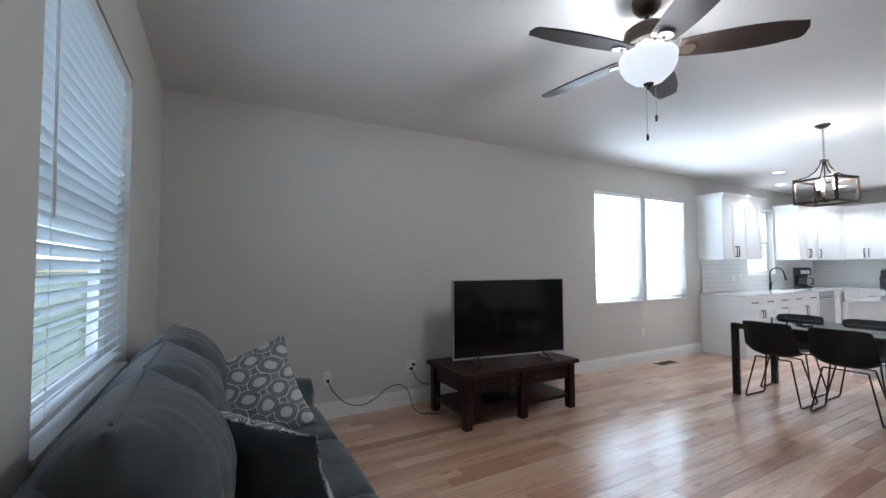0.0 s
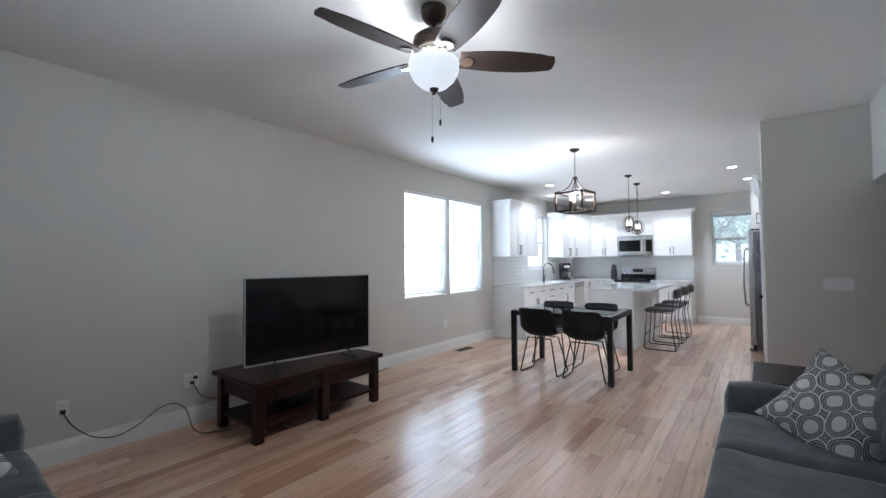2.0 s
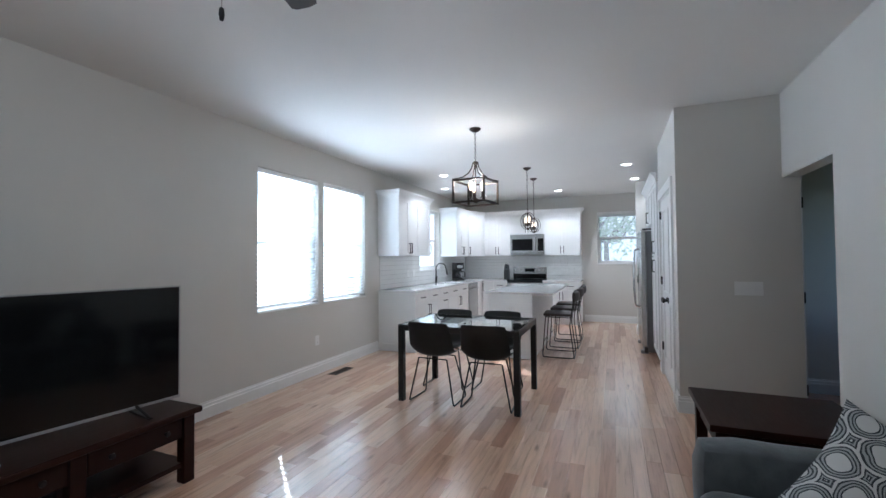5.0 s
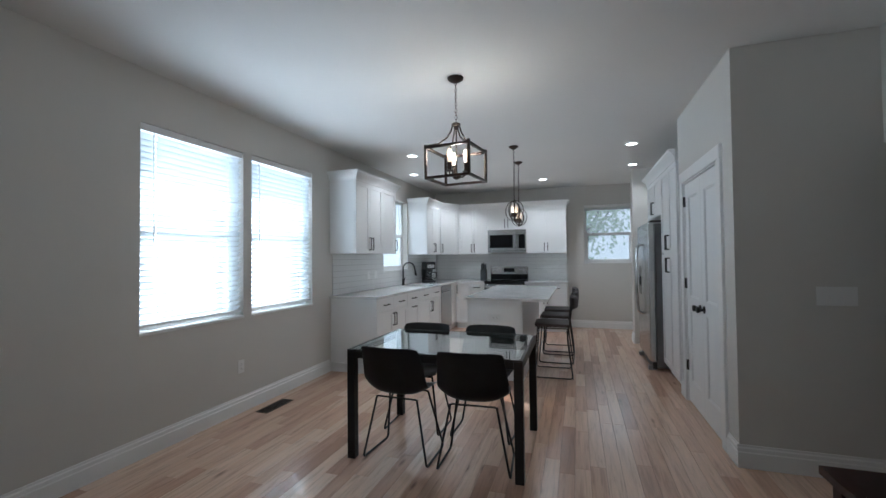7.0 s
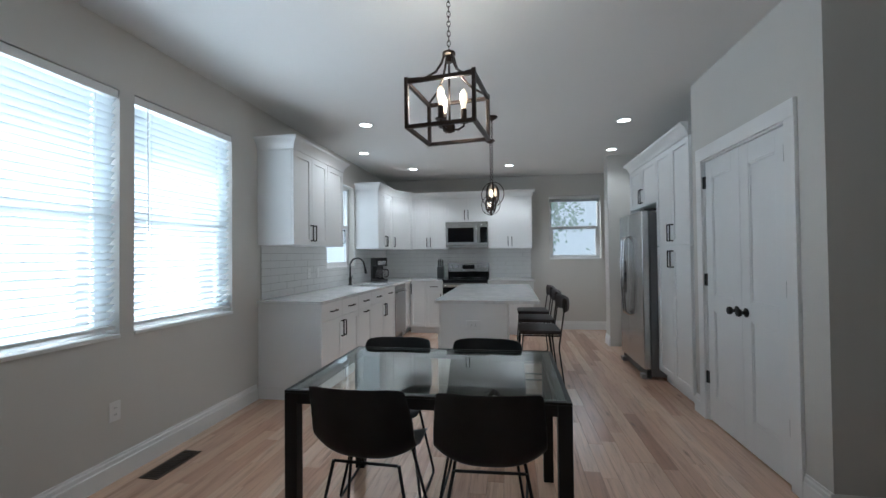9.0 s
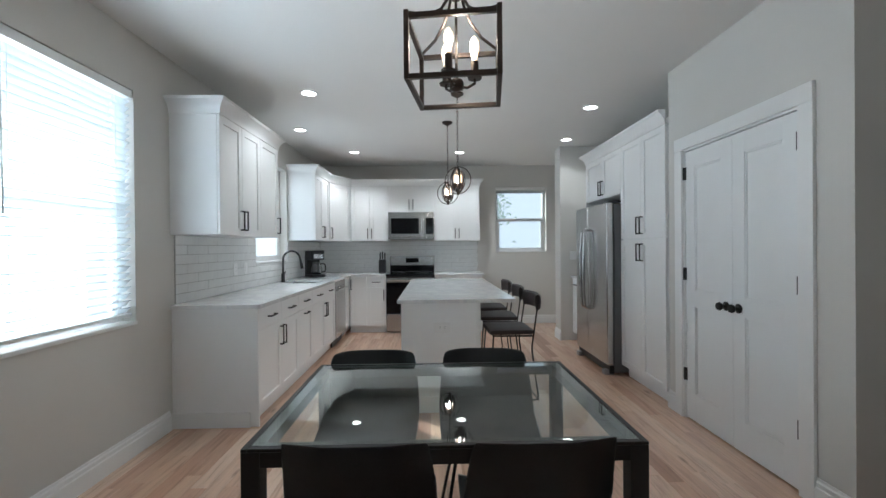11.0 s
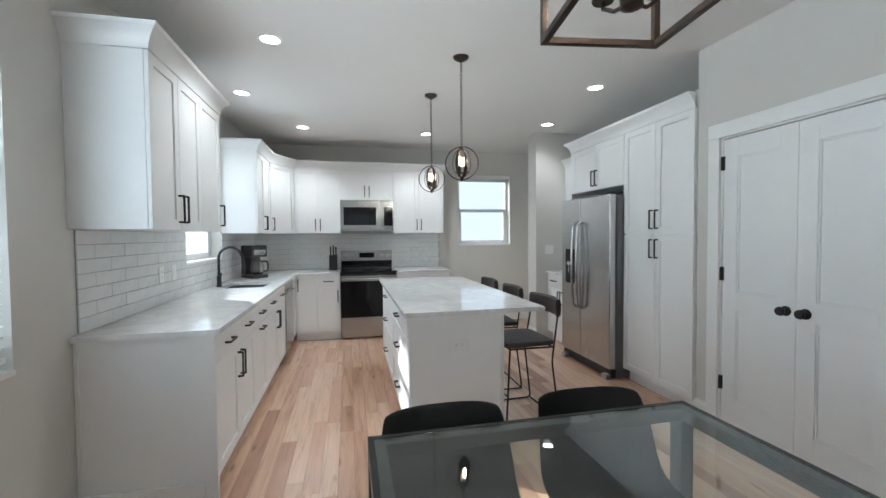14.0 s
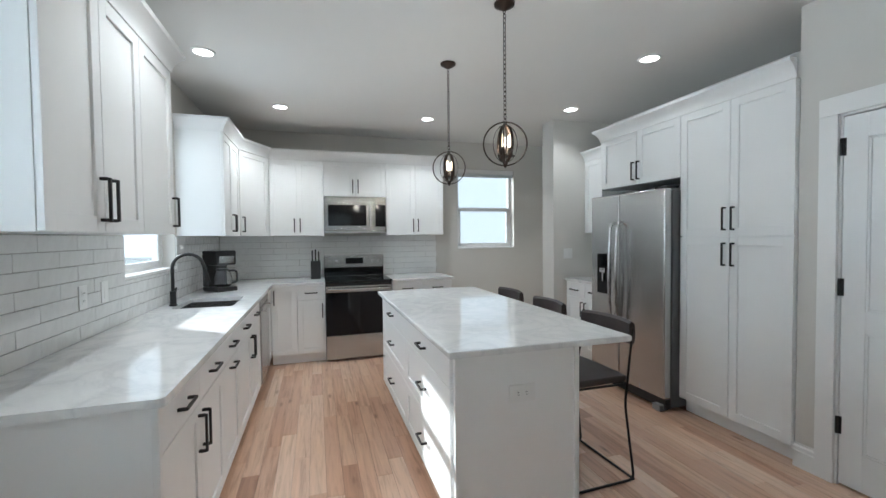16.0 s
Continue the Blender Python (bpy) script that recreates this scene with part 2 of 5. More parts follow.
SUBFLOOR = paint("dark_floor_joint", (0.20, 0.125, 0.08), 0.8, vary=0.1)
# Pale translucent share in the glass imitates glare that washes out the view.
VEILED, dtree, dgloss = nodes_of("veiled_pane_glass")
dgloss.inputs["Transmission Weight"].default_value, dgloss.inputs["Roughness"].default_value, dgloss.inputs["IOR"].default_value = 1, 0.0, 1.02
veil = dtree.nodes.new("ShaderNodeBsdfTranslucent")
veil.inputs["Color"].default_value = (0.85, 0.88, 0.9, 1)
dmix = dtree.nodes.new("ShaderNodeMixShader")
dmix.inputs["Fac"].default_value = 0.1
dtree.links.new(dgloss.outputs[0], dmix.inputs[1])
dtree.links.new(veil.outputs[0], dmix.inputs[2])
dtree.links.new(dmix.outputs[0], dtree.nodes["Material Output"].inputs["Surface"])
SILVER = paint("silver_plastic", (0.42, 0.42, 0.42), 0.35, 0.3, vary=0.04, bump=0.0)
GRASS = paint("lawn", (0.07, 0.10, 0.035), 0.9, vary=0.35, scale=1.5, bump=0.3, grain=40)
BARK = paint("bark", (0.10, 0.075, 0.055), 0.9, vary=0.3, scale=8, bump=0.4, grain=30)
LEAF = paint("leaves", (0.11, 0.17, 0.06), 0.6, vary=0.4, scale=2.0, bump=0.0)
ltree = LEAF.node_tree
lthru = ltree.nodes.new("ShaderNodeBsdfTranslucent")
lthru.inputs["Color"].default_value = (0.62, 0.76, 0.52, 1)
lmix = ltree.nodes.new("ShaderNodeMixShader")
lmix.inputs["Fac"].default_value = 0.85
ltree.links.new(ltree.nodes["Principled BSDF"].outputs[0], lmix.inputs[1])
ltree.links.new(lthru.outputs[0], lmix.inputs[2])
ltree.links.new(lmix.outputs[0], ltree.nodes["Material Output"].inputs["Surface"])


# ---- building helpers ----
def box(bm, x0, x1, y0, y1, z0, z1, m=None):
    """Adds one box; m turns it."""
    vs = [bm.verts.new((x, y, z)) for x in (x0, x1) for y in (y0, y1) for z in (z0, z1)]
    for f in ((0, 1, 3, 2), (4, 6, 7, 5), (0, 4, 5, 1), (2, 3, 7, 6), (0, 2, 6, 4), (1, 5, 7, 3)):
        bm.faces.new([vs[i] for i in f])
    if m is not None:
        bmesh.ops.transform(bm, matrix=m, verts=vs)
    return vs


def boxes(*dims, bevel=0.0, seg=2):
    bm = bmesh.new()
    for d in dims:
        box(bm, *d)
    if bevel:
        bmesh.ops.bevel(bm, geom=bm.edges[:], offset=bevel, segments=seg, affect="EDGES", profile=0.5)
    return bm


def lathe(profile, n=32):
    """A turned solid about z from (radius, height) pairs."""
    bm = bmesh.new()
    rings = []
    for r, z in profile:
        if r < 1e-5:
            rings.append([bm.verts.new((0, 0, z))])
        else:
            rings.append([bm.verts.new((r * math.cos(2 * math.pi * i / n), r * math.sin(2 * math.pi * i / n), z)) for i in range(n)])
    for a, c in zip(rings, rings[1:]):
        for i in range(n):
            j = (i + 1) % n
            if len(a) == 1 and len(c) > 1:
                bm.faces.new((a[0], c[j], c[i]))
            elif len(c) == 1 and len(a) > 1:
                bm.faces.new((a[i], a[j], c[0]))
            elif len(a) > 1:
                bm.faces.new((a[i], a[j], c[j], c[i]))
    bmesh.ops.recalc_face_normals(bm, faces=bm.faces)
    return bm


def tube(points, r, n=10, closed=False):
    """A round bar along points."""
    bm = bmesh.new()
    pts = [Vector(p) for p in points]
    rings = []
    side = None
    count = len(pts)
    for i, p in enumerate(pts):
        if closed:
            d = (pts[(i + 1) % count] - pts[i - 1]).normalized()
        else:
            d = (pts[min(i + 1, count - 1)] - pts[max(i - 1, 0)]).normalized()
        if side is None:
            side = d.orthogonal().normalized()
        side = (side - d * side.dot(d)).normalized()
        up = d.cross(side)
        rr = r(i / (count - 1)) if callable(r) else r
        rings.append([bm.verts.new(p + rr * (math.cos(2 * math.pi * k / n) * side + math.sin(2 * math.pi * k / n) * up)) for k in range(n)])
    pairs = list(zip(rings, rings[1:])) + ([(rings[-1], rings[0])] if closed else [])
    for a, c in pairs:
        for k in range(n):
            bm.faces.new((a[k], a[(k + 1) % n], c[(k + 1) % n], c[k]))
    if not closed:
        bm.faces.new(rings[0][::-1])
        bm.faces.new(rings[-1])
    bmesh.ops.recalc_face_normals(bm, faces=bm.faces)
    return bm


def rounded(points, r, n=5):
    """The path with its inner corners rounded."""
    pts = [Vector(p) for p in points]
    out = [pts[0]]
    for a, p, c in zip(pts, pts[1:], pts[2:]):
        u, v = (a - p).normalized(), (c - p).normalized()
        k = min(r, (a - p).length * 0.45, (c - p).length * 0.45)
        for i in range(n + 1):
            s = i / n
            out.append((p + u * k) * (1 - s) ** 2 + p * 2 * s * (1 - s) + (p + v * k) * s * s)
    return out + [pts[-1]]


def prism(poly, z0, z1):
    bm = bmesh.new()
    lo = [bm.verts.new((x, y, z0)) for x, y in poly]
    hi = [bm.verts.new((x, y, z1)) for x, y in poly]
    bm.faces.new(lo[::-1])
    bm.faces.new(hi)
    for i in range(len(poly)):
        j = (i + 1) % len(poly)
        bm.faces.new((lo[i], lo[j], hi[j], hi[i]))
    bmesh.ops.recalc_face_normals(bm, faces=bm.faces)
    return bm


def joined(*bms):
    out = bmesh.new()
    for b in bms:
        me = bpy.data.meshes.new("t")
        b.to_mesh(me)
        out.from_mesh(me)
        bpy.data.meshes.remove(me)
        b.free()
    return out


def moved(bm, m):
    bmesh.ops.transform(bm, matrix=m, verts=bm.verts[:])
    return bm


def mesh_of(name, bm, material, smooth=True):
    me = bpy.data.meshes.new(name)
    bm.normal_update()
    bm.to_mesh(me)
    bm.free()
    me.materials.append(material)
    if smooth:
        me.shade_smooth()
        me.set_sharp_from_angle(angle=radians(38))
    return me


def even(ob):
    """Keeps broad flat faces flat beside their rounded edges."""
    w = ob.modifiers.new("even", "WEIGHTED_NORMAL")
    w.keep_sharp, w.weight = True, 90
    return ob


def part(name, bm, material, parent, label="", m=None):
    ob = even(new(name, mesh_of(name, bm, material)))
    ob.parent = parent
    if m is not None:
        ob.matrix_basis = m
    return tagged(ob, label=label) if label else ob


def thing(name, label, category, m, group="", kind=""):
    ob = new(name)
    ob.empty_display_size = 0.1
    ob.matrix_basis = m
    return tagged(ob, label, category, group, kind)


def solid(name, bm, material, label, category, m=None, group="", kind=""):
    ob = even(new(name, mesh_of(name, bm, material)))
    if m is not None:
        ob.matrix_basis = m
    return tagged(ob, label, category, group, kind)


def wall_with_holes(name, axis, at, thick, a0, a1, z0, z1, holes, material, label):
    """A wall along x (axis 'x', at y) or along y (axis 'y', at x); holes are (a0, a1, z0, z1)."""
    bm = bmesh.new()
    t0, t1 = sorted((at, at + thick))
    cuts = sorted({a0, a1, *[h[0] for h in holes], *[h[1] for h in holes]})
    for c0, c1 in zip(cuts, cuts[1:]):
        spans = [(z0, z1)]
        for h in holes:
            if h[0] <= c0 + 1e-6 and h[1] >= c1 - 1e-6:
                spans = [q for s0, s1 in spans for q in ((s0, min(s1, h[2])), (max(s0, h[3]), s1)) if q[1] - q[0] > 1e-6]
        for s0, s1 in spans:
            box(bm, *((c0, c1, t0, t1) if axis == "x" else (t0, t1, c0, c1)), s0, s1)
    return solid(name, bm, material, label, "wall", kind="structure")

# ---- structure ----
HIGH = 2.745
WEST, NORTH, EAST, SOUTH = -0.39, 3.92, 10.72, -0.75
WIN_A, WIN_B, WIN_S = (4.36, 5.30, 0.845, 2.36), (5.40, 6.33, 0.845, 2.37), (8.15, 9.12, 1.165, 2.36)
WIN_E, WIN_W = (0.0, 0.88, 1.235, 2.37), (1.52, 2.72, 0.87, 2.33)
DOORWAY = (5.72, 6.735, 0.0, 2.06)
wall_with_holes("wall_north", "x", NORTH, 0.16, WEST - 0.16, EAST + 0.16, 0, HIGH, [WIN_A, WIN_B, WIN_S], WALL, "pale greige painted wall with two blinded windows")
wall_with_holes("wall_west", "y", WEST, -0.16, -2.3, NORTH, 0, HIGH, [WIN_W], WALL, "pale greige painted wall behind the sofa")
wall_with_holes("wall_east", "y", EAST, 0.16, -0.75, NORTH, 0, HIGH, [WIN_E], WALL, "pale greige kitchen wall with one window")
wall_with_holes("wall_south", "x", SOUTH, -0.12, WEST, 5.44, 0, HIGH, [(4.58, 5.44, 0, 2.04)], WALL, "pale greige wall with a hallway opening")
wall_with_holes("wall_column", "y", 5.44, 0.12, -0.87, 0.03, 0, HIGH, [], WALL, "plain greige end wall with a switch plate")
wall_with_holes("wall_pantry", "x", 0.03, -0.12, 5.56, 6.935, 0, HIGH, [DOORWAY], WALL, "greige wall round the double closet door")
wall_with_holes("wall_closet_side", "y", 6.835, 0.10, -0.62, -0.09, 0, HIGH, [], WALL, "greige wall beside the tall cabinet")
wall_with_holes("wall_kitchen_south", "x", -0.62, -0.12, 5.56, EAST, 0, HIGH, [], WALL, "greige wall behind the refrigerator")
wall_with_holes("wall_stub", "y", 9.38, 0.24, -0.62, 0.17, 0, HIGH, [], WALL, "short greige wall beside the coffee cabinet")
# The hole is out of view, added to let sky light into the hall.
wall_with_holes("wall_hall_back", "x", -2.2, -0.12, WEST, 6.6, 0, HIGH, [(5.65, 6.4, 0.9, 2.1)], WALL, "greige hallway wall with an unseen opening added for daylight")
wall_with_holes("wall_hall_end", "y", 6.5, 0.12, -2.2, -0.74, 0, HIGH, [], WALL, "greige wall of the dim side room")
solid("ceiling", boxes((WEST - 0.16, EAST + 0.16, -2.32, NORTH + 0.16, HIGH, HIGH + 0.15)), CEIL, "smooth white painted ceiling", "ceiling", kind="structure")
floor = solid("floor", boxes((WEST - 0.16, EAST + 0.16, -2.32, NORTH + 0.16, -0.15, -0.012)), SUBFLOOR, "light oak plank floor", "floor", kind="structure")
# Two self-lit planes; their glow replaces the bright distance.
solid("backdrop", boxes((60, 60.2, -60, 60, -0.6, 40)), GLOW_BACKDROP, "glowing plane standing in for the hazy sky beyond the trees", "backdrop", kind="structure")
solid("backdrop", boxes((2, 14, 10.0, 10.1, -0.6, 5.0)), GLOW_BACKDROP, "glowing plane standing in for the pale sky beyond the sink window", "backdrop", kind="structure")
# Overhang out of view, added and sized to cut the sun on the island.
solid("sun_cut_eave", boxes((WEST - 0.6, EAST + 0.6, NORTH + 0.165, NORTH + 0.78, 2.60, 2.72), (WEST - 0.6, EAST + 0.6, NORTH + 0.78, NORTH + 0.80, 2.56, 2.74)), TRIM, "unseen white eave added to cut the sun at the windows", "eave", kind="structure")
solid("ground", boxes((-300, 300, -300, 300, -0.75, -0.6)), GRASS, "mown green lawn outside", "ground", kind="structure")


def baseboard(x0, y0, x1, y1):
    """A moulded board 0.145 high; the room is to its left as it runs."""
    d = Vector((x1 - x0, y1 - y0, 0))
    prof = [(0, 0), (0.018, 0), (0.018, 0.098), (0.0125, 0.103), (0.0125, 0.124), (0.006, 0.131), (0.006, 0.145), (0, 0.145)]
    bm = bmesh.new()
    a = [bm.verts.new((0, p, z)) for p, z in prof]
    c = [bm.verts.new((d.length, p, z)) for p, z in prof]
    bm.faces.new(a)
    bm.faces.new(c[::-1])
    for i in range(len(prof)):
        j = (i + 1) % len(prof)
        bm.faces.new((a[j], a[i], c[i], c[j]))
    bmesh.ops.recalc_face_normals(bm, faces=bm.faces)
    return solid("baseboard", bm, TRIM, "white moulded baseboard", "baseboard", pose(x0, y0, 0, 0, 0, math.degrees(math.atan2(d.y, d.x))), kind="structure")


for run in ((6.66, NORTH, WEST, NORTH), (WEST, NORTH, WEST, SOUTH), (WEST, SOUTH, 4.58, SOUTH), (5.44, -0.87, 5.44, 0.046), (5.44, 0.03, 5.63, 0.03), (6.82, 0.03, 6.935, 0.03), (EAST, 0.17, EAST, 1.16), (EAST, -0.62, EAST, 0.17), (9.36, 0.17, 9.62, 0.17), (6.5, -2.2, 6.5, -0.74)):
    baseboard(*run)


# ---- windows ----
def window(name, m, wide, high, label, glazing=None):
    """A double-hung window in its own frame: x along, y to the outside, z up from the sill. y = 0 is the room face."""
    glazing = glazing or PANE
    w = thing(name, label, "window", m, kind="structure")
    f = 0.045
    part("window_frame", boxes((0, f, 0.09, 0.15, 0, high), (wide - f, wide, 0.09, 0.15, 0, high), (f, wide - f, 0.09, 0.15, 0, f), (f, wide - f, 0.09, 0.15, high - f, high), bevel=0.003), TRIM, w)
    mid = high * 0.5
    part("sash", boxes((f, wide - f, 0.095, 0.125, mid - 0.025, mid + 0.025), (f, f + 0.03, 0.095, 0.125, f, mid), (wide - f - 0.03, wide - f, 0.095, 0.125, f, mid), (f, wide - f, 0.095, 0.125, f, f + 0.035), bevel=0.002), TRIM, w, "white lower sash")
    part("window_sill", boxes((0.0, wide, -0.012, 0.09, 0.0, 0.022), bevel=0.004), TRIM, w)
    for z0, z1, y in ((f + 0.035, mid - 0.025, 0.108), (mid + 0.025, high - f, 0.132)):
        p = part("pane", boxes((f + 0.001, wide - f - 0.001, y, y + 0.004, z0, z1)), PANE, w)
        p.visible_shadow = False
        p.data.materials[0] = glazing
    return w


def blind(name, m, wide, high, tilt, label, wand=True, bottom=0.03):
    """Two-inch slat blind: head rail, slats, bottom rail, ladder cords and wand."""
    b = thing(name, label, "blind", m, group="window blinds")
    part("head_rail", boxes((0.006, wide - 0.006, 0.005, 0.065, high - 0.055, high - 0.004), bevel=0.004), TRIM, b)
    part("bottom_rail", boxes((0.01, wide - 0.01, 0.015, 0.06, bottom, bottom + 0.022), bevel=0.004), TRIM, b)
    bm = bmesh.new()
    n = 6
    half = 0.025
    cords = [x for c in (0.14, wide - 0.14) for x in (c - 0.007, c + 0.007)]
    xs = [0.01, *cords, wide - 0.01]
    top, low = [[[bm.verts.new((x, -half + 2 * half * i / n, 0.004 * (1 - (2 * i / n - 1) ** 2) + dz)) for i in range(n + 1)] for x in xs] for dz in (0.0015, -0.0015)]
    for k in range(len(xs) - 1):
        for i in range(n):
            if k % 2 and i in (2, 3):
                continue
            bm.faces.new((top[k][i], top[k + 1][i], top[k + 1][i + 1], top[k][i + 1]))
            bm.faces.new((low[k][i], low[k][i + 1], low[k + 1][i + 1], low[k + 1][i]))
        bm.faces.new((top[k][0], low[k][0], low[k + 1][0], top[k + 1][0]))
        bm.faces.new((top[k][n], top[k + 1][n], low[k + 1][n], low[k][n]))
    me = mesh_of("slat", bm, SLAT)
    z = bottom + 0.045
    while z < high - 0.07:
        s = new("slat", me)
        s.parent = b
        s.matrix_basis = pose(0, 0.038, z, tilt + random.uniform(-1.5, 1.5), 0, random.uniform(-0.08, 0.08))
        z += 0.0445
    for x in (0.14, wide - 0.14):
        part("ladder_cord", joined(tube([(x, 0.012, bottom), (x, 0.012, high - 0.05)], 0.0012, 5), tube([(x, 0.064, bottom), (x, 0.064, high - 0.05)], 0.0012, 5)), TRIM, b)
    if wand:
        part("tilt_wand", tube([(0.1, 0.002, high - 0.06), (0.1, -0.004, high * 0.42)], 0.004, 8), PLATE, b, "clear plastic tilt wand")
    return b


TILT = -44.0
for name, hole in (("window_1", WIN_A), ("window_2", WIN_B)):
    wd, hg = hole[1] - hole[0], hole[3] - hole[2]
    window(name, pose(hole[0], NORTH, hole[2]), wd, hg, "white double-hung window glowing with daylight")
    blind("window_blind", pose(hole[0], NORTH, hole[2] + 0.022), wd, hg - 0.022, TILT, "white slatted blind lowered over a bright window")
window("window_3", pose(WIN_S[0], NORTH, WIN_S[2]), WIN_S[1] - WIN_S[0], WIN_S[3] - WIN_S[2], "white double-hung window above the sink", VEILED)
window("window_4", pose(EAST, WIN_E[1], WIN_E[2], 0, 0, -90), WIN_E[1] - WIN_E[0], WIN_E[3] - WIN_E[2], "white double-hung window looking out on trees", VEILED)
blind_e = thing("raised_blind", "white slatted blind raised to the window head", "blind", pose(EAST, WIN_E[1], WIN_E[2], 0, 0, -90), group="window blinds")
part("head_rail", boxes((0.006, 0.874, 0.005, 0.065, 1.075, 1.13), bevel=0.004), TRIM, blind_e)
part("stacked_slats", boxes(*[(0.01, 0.87, 0.012, 0.06, 1.028 + 0.0046 * i, 1.031 + 0.0046 * i) for i in range(10)]), SLAT, blind_e)
window("window_5", pose(WEST, WIN_W[0], WIN_W[2], 0, 0, 90), WIN_W[1] - WIN_W[0], WIN_W[3] - WIN_W[2], "white double-hung window behind the sofa")
blind("window_blind", pose(WEST, WIN_W[0], WIN_W[2] + 0.022, 0, 0, 90), WIN_W[1] - WIN_W[0], WIN_W[3] - WIN_W[2] - 0.022, -34.0, "white slatted blind half open over a window")


# ---- closet double door ----
def casing(name, x0, x1, z1, m):
    t = thing(name, "white flat door casing", "casing", m, kind="structure")
    w = 0.09
    part("jamb_left", boxes((x0 - w, x0, -0.02, 0, 0, z1), bevel=0.003), TRIM, t)
    part("jamb_right", boxes((x1, x1 + w, -0.02, 0, 0, z1), bevel=0.003), TRIM, t)
    part("head", boxes((x0 - w, x1 + w, -0.022, 0, z1, z1 + w + 0.01), bevel=0.003), TRIM, t)
    part("lining", boxes((x0, x0 + 0.012, 0.0, 0.12, 0, z1), (x1 - 0.012, x1, 0.0, 0.12, 0, z1), (x0 + 0.012, x1 - 0.012, 0.0, 0.12, z1 - 0.012, z1)), TRIM, t)
    return t


casing("door_casing", 0, DOORWAY[1] - DOORWAY[0], 2.06, pose(DOORWAY[1], 0.03, 0, 0, 0, 180))


def closet_leaf(m, hinge_left):
    """One leaf: two recessed panels, black knob, three black hinges. Front faces -y."""
    w, h = 0.492, 2.03
    d = thing("closet_door", "white two-panel closet door, shut, with black knob", "door", m, group="closet double door")
    s = 0.105
    rails = [(0, s, 0, 0.035, 0, h), (w - s, w, 0, 0.035, 0, h), (s, w - s, 0, 0.035, 0, 0.2), (s, w - s, 0, 0.035, 0.86, 0.98), (s, w - s, 0, 0.035, h - 0.13, h)]
    part("leaf", joined(boxes(*rails, bevel=0.0015), boxes((s - 0.002, w - s + 0.002, 0.011, 0.028, 0.19, h - 0.12))), DOORP, d)
    for z0, z1 in ((0.2, 0.86), (0.98, h - 0.13)):
        bead = 0.012
        part("panel_bead", boxes((s, s + bead, 0.004, 0.011, z0, z1), (w - s - bead, w - s, 0.004, 0.011, z0, z1), (s + bead, w - s - bead, 0.004, 0.011, z0, z0 + bead), (s + bead, w - s - bead, 0.004, 0.011, z1 - bead, z1), bevel=0.002), DOORP, d)
    kx = w - 0.055 if hinge_left else 0.055
    part("knob", moved(lathe([(0, 0), (0.03, 0), (0.031, 0.006), (0.012, 0.012), (0.011, 0.028), (0.022, 0.036), (0.028, 0.048), (0.024, 0.06), (0, 0.064)], 24), pose(kx, 0, 0.91, 90)), BLACKM, d, "round black knob")
    hx = -0.004 if hinge_left else w + 0.004
    for z in (0.28, 1.05, 1.82):
        part("hinge", joined(moved(lathe([(0, 0), (0.007, 0.001), (0.007, 0.095), (0, 0.096)], 12), pose(hx, -0.012, z)), boxes((hx - 0.016, hx + 0.016, -0.006, 0.001, z, z + 0.096))), BLACKM, d, "black hinge")
    return d


closet_leaf(pose(DOORWAY[1] - 0.0145, 0.024, 0.012, 0, 0, 180), True)
closet_leaf(pose(DOORWAY[1] - 0.0145 - 0.494, 0.024, 0.012, 0, 0, 180), False)
solid("hall_door_jamb", boxes((5.445, 5.56, -0.884, -0.871, 0, 2.04), bevel=0.003), TRIM, "white door jamb in the dim hallway", "door jamb", kind="structure")
hinges = thing("hall_hinge", "black door hinges on the hallway jamb", "hinge", pose(5.445, -0.872, 0), kind="structure")
for z in (0.25, 1.0, 1.78):
    part("leaf", boxes((-0.01, 0.012, -0.012, -0.004, z, z + 0.09)), BLACKM, hinges)


# ---- kitchen cabinets ----
def shaker(w, h, rail=0.057, flat=False):
    """A front with a recessed panel; lies at y 0 to 0.02, corner at the origin."""
    if flat or h < 0.2:
        return boxes((0, w, 0, 0.02, 0, h), bevel=0.002)
    return joined(boxes((0, rail, 0, 0.02, 0, h), (w - rail, w, 0, 0.02, 0, h), (rail, w - rail, 0, 0.02, 0, rail), (rail, w - rail, 0, 0.02, h - rail, h), bevel=0.0012, seg=1), boxes((rail - 0.001, w - rail + 0.001, 0.010, 0.018, rail - 0.001, h - rail + 0.001)))


def pull(length, upright):
    a, c = (length / 2, 0.006)
    bar = (-c, c, -0.036, -0.026, -a, a) if upright else (-a, a, -0.036, -0.026, -c, c)
    posts = [(-c, c, -0.028, 0, s * a - 0.006, s * a + 0.006) if upright else (s * a - 0.006, s * a + 0.006, -0.028, 0, -c, c) for s in (-0.95, 0.95)]
    return boxes(bar, *posts, bevel=0.0015, seg=1)


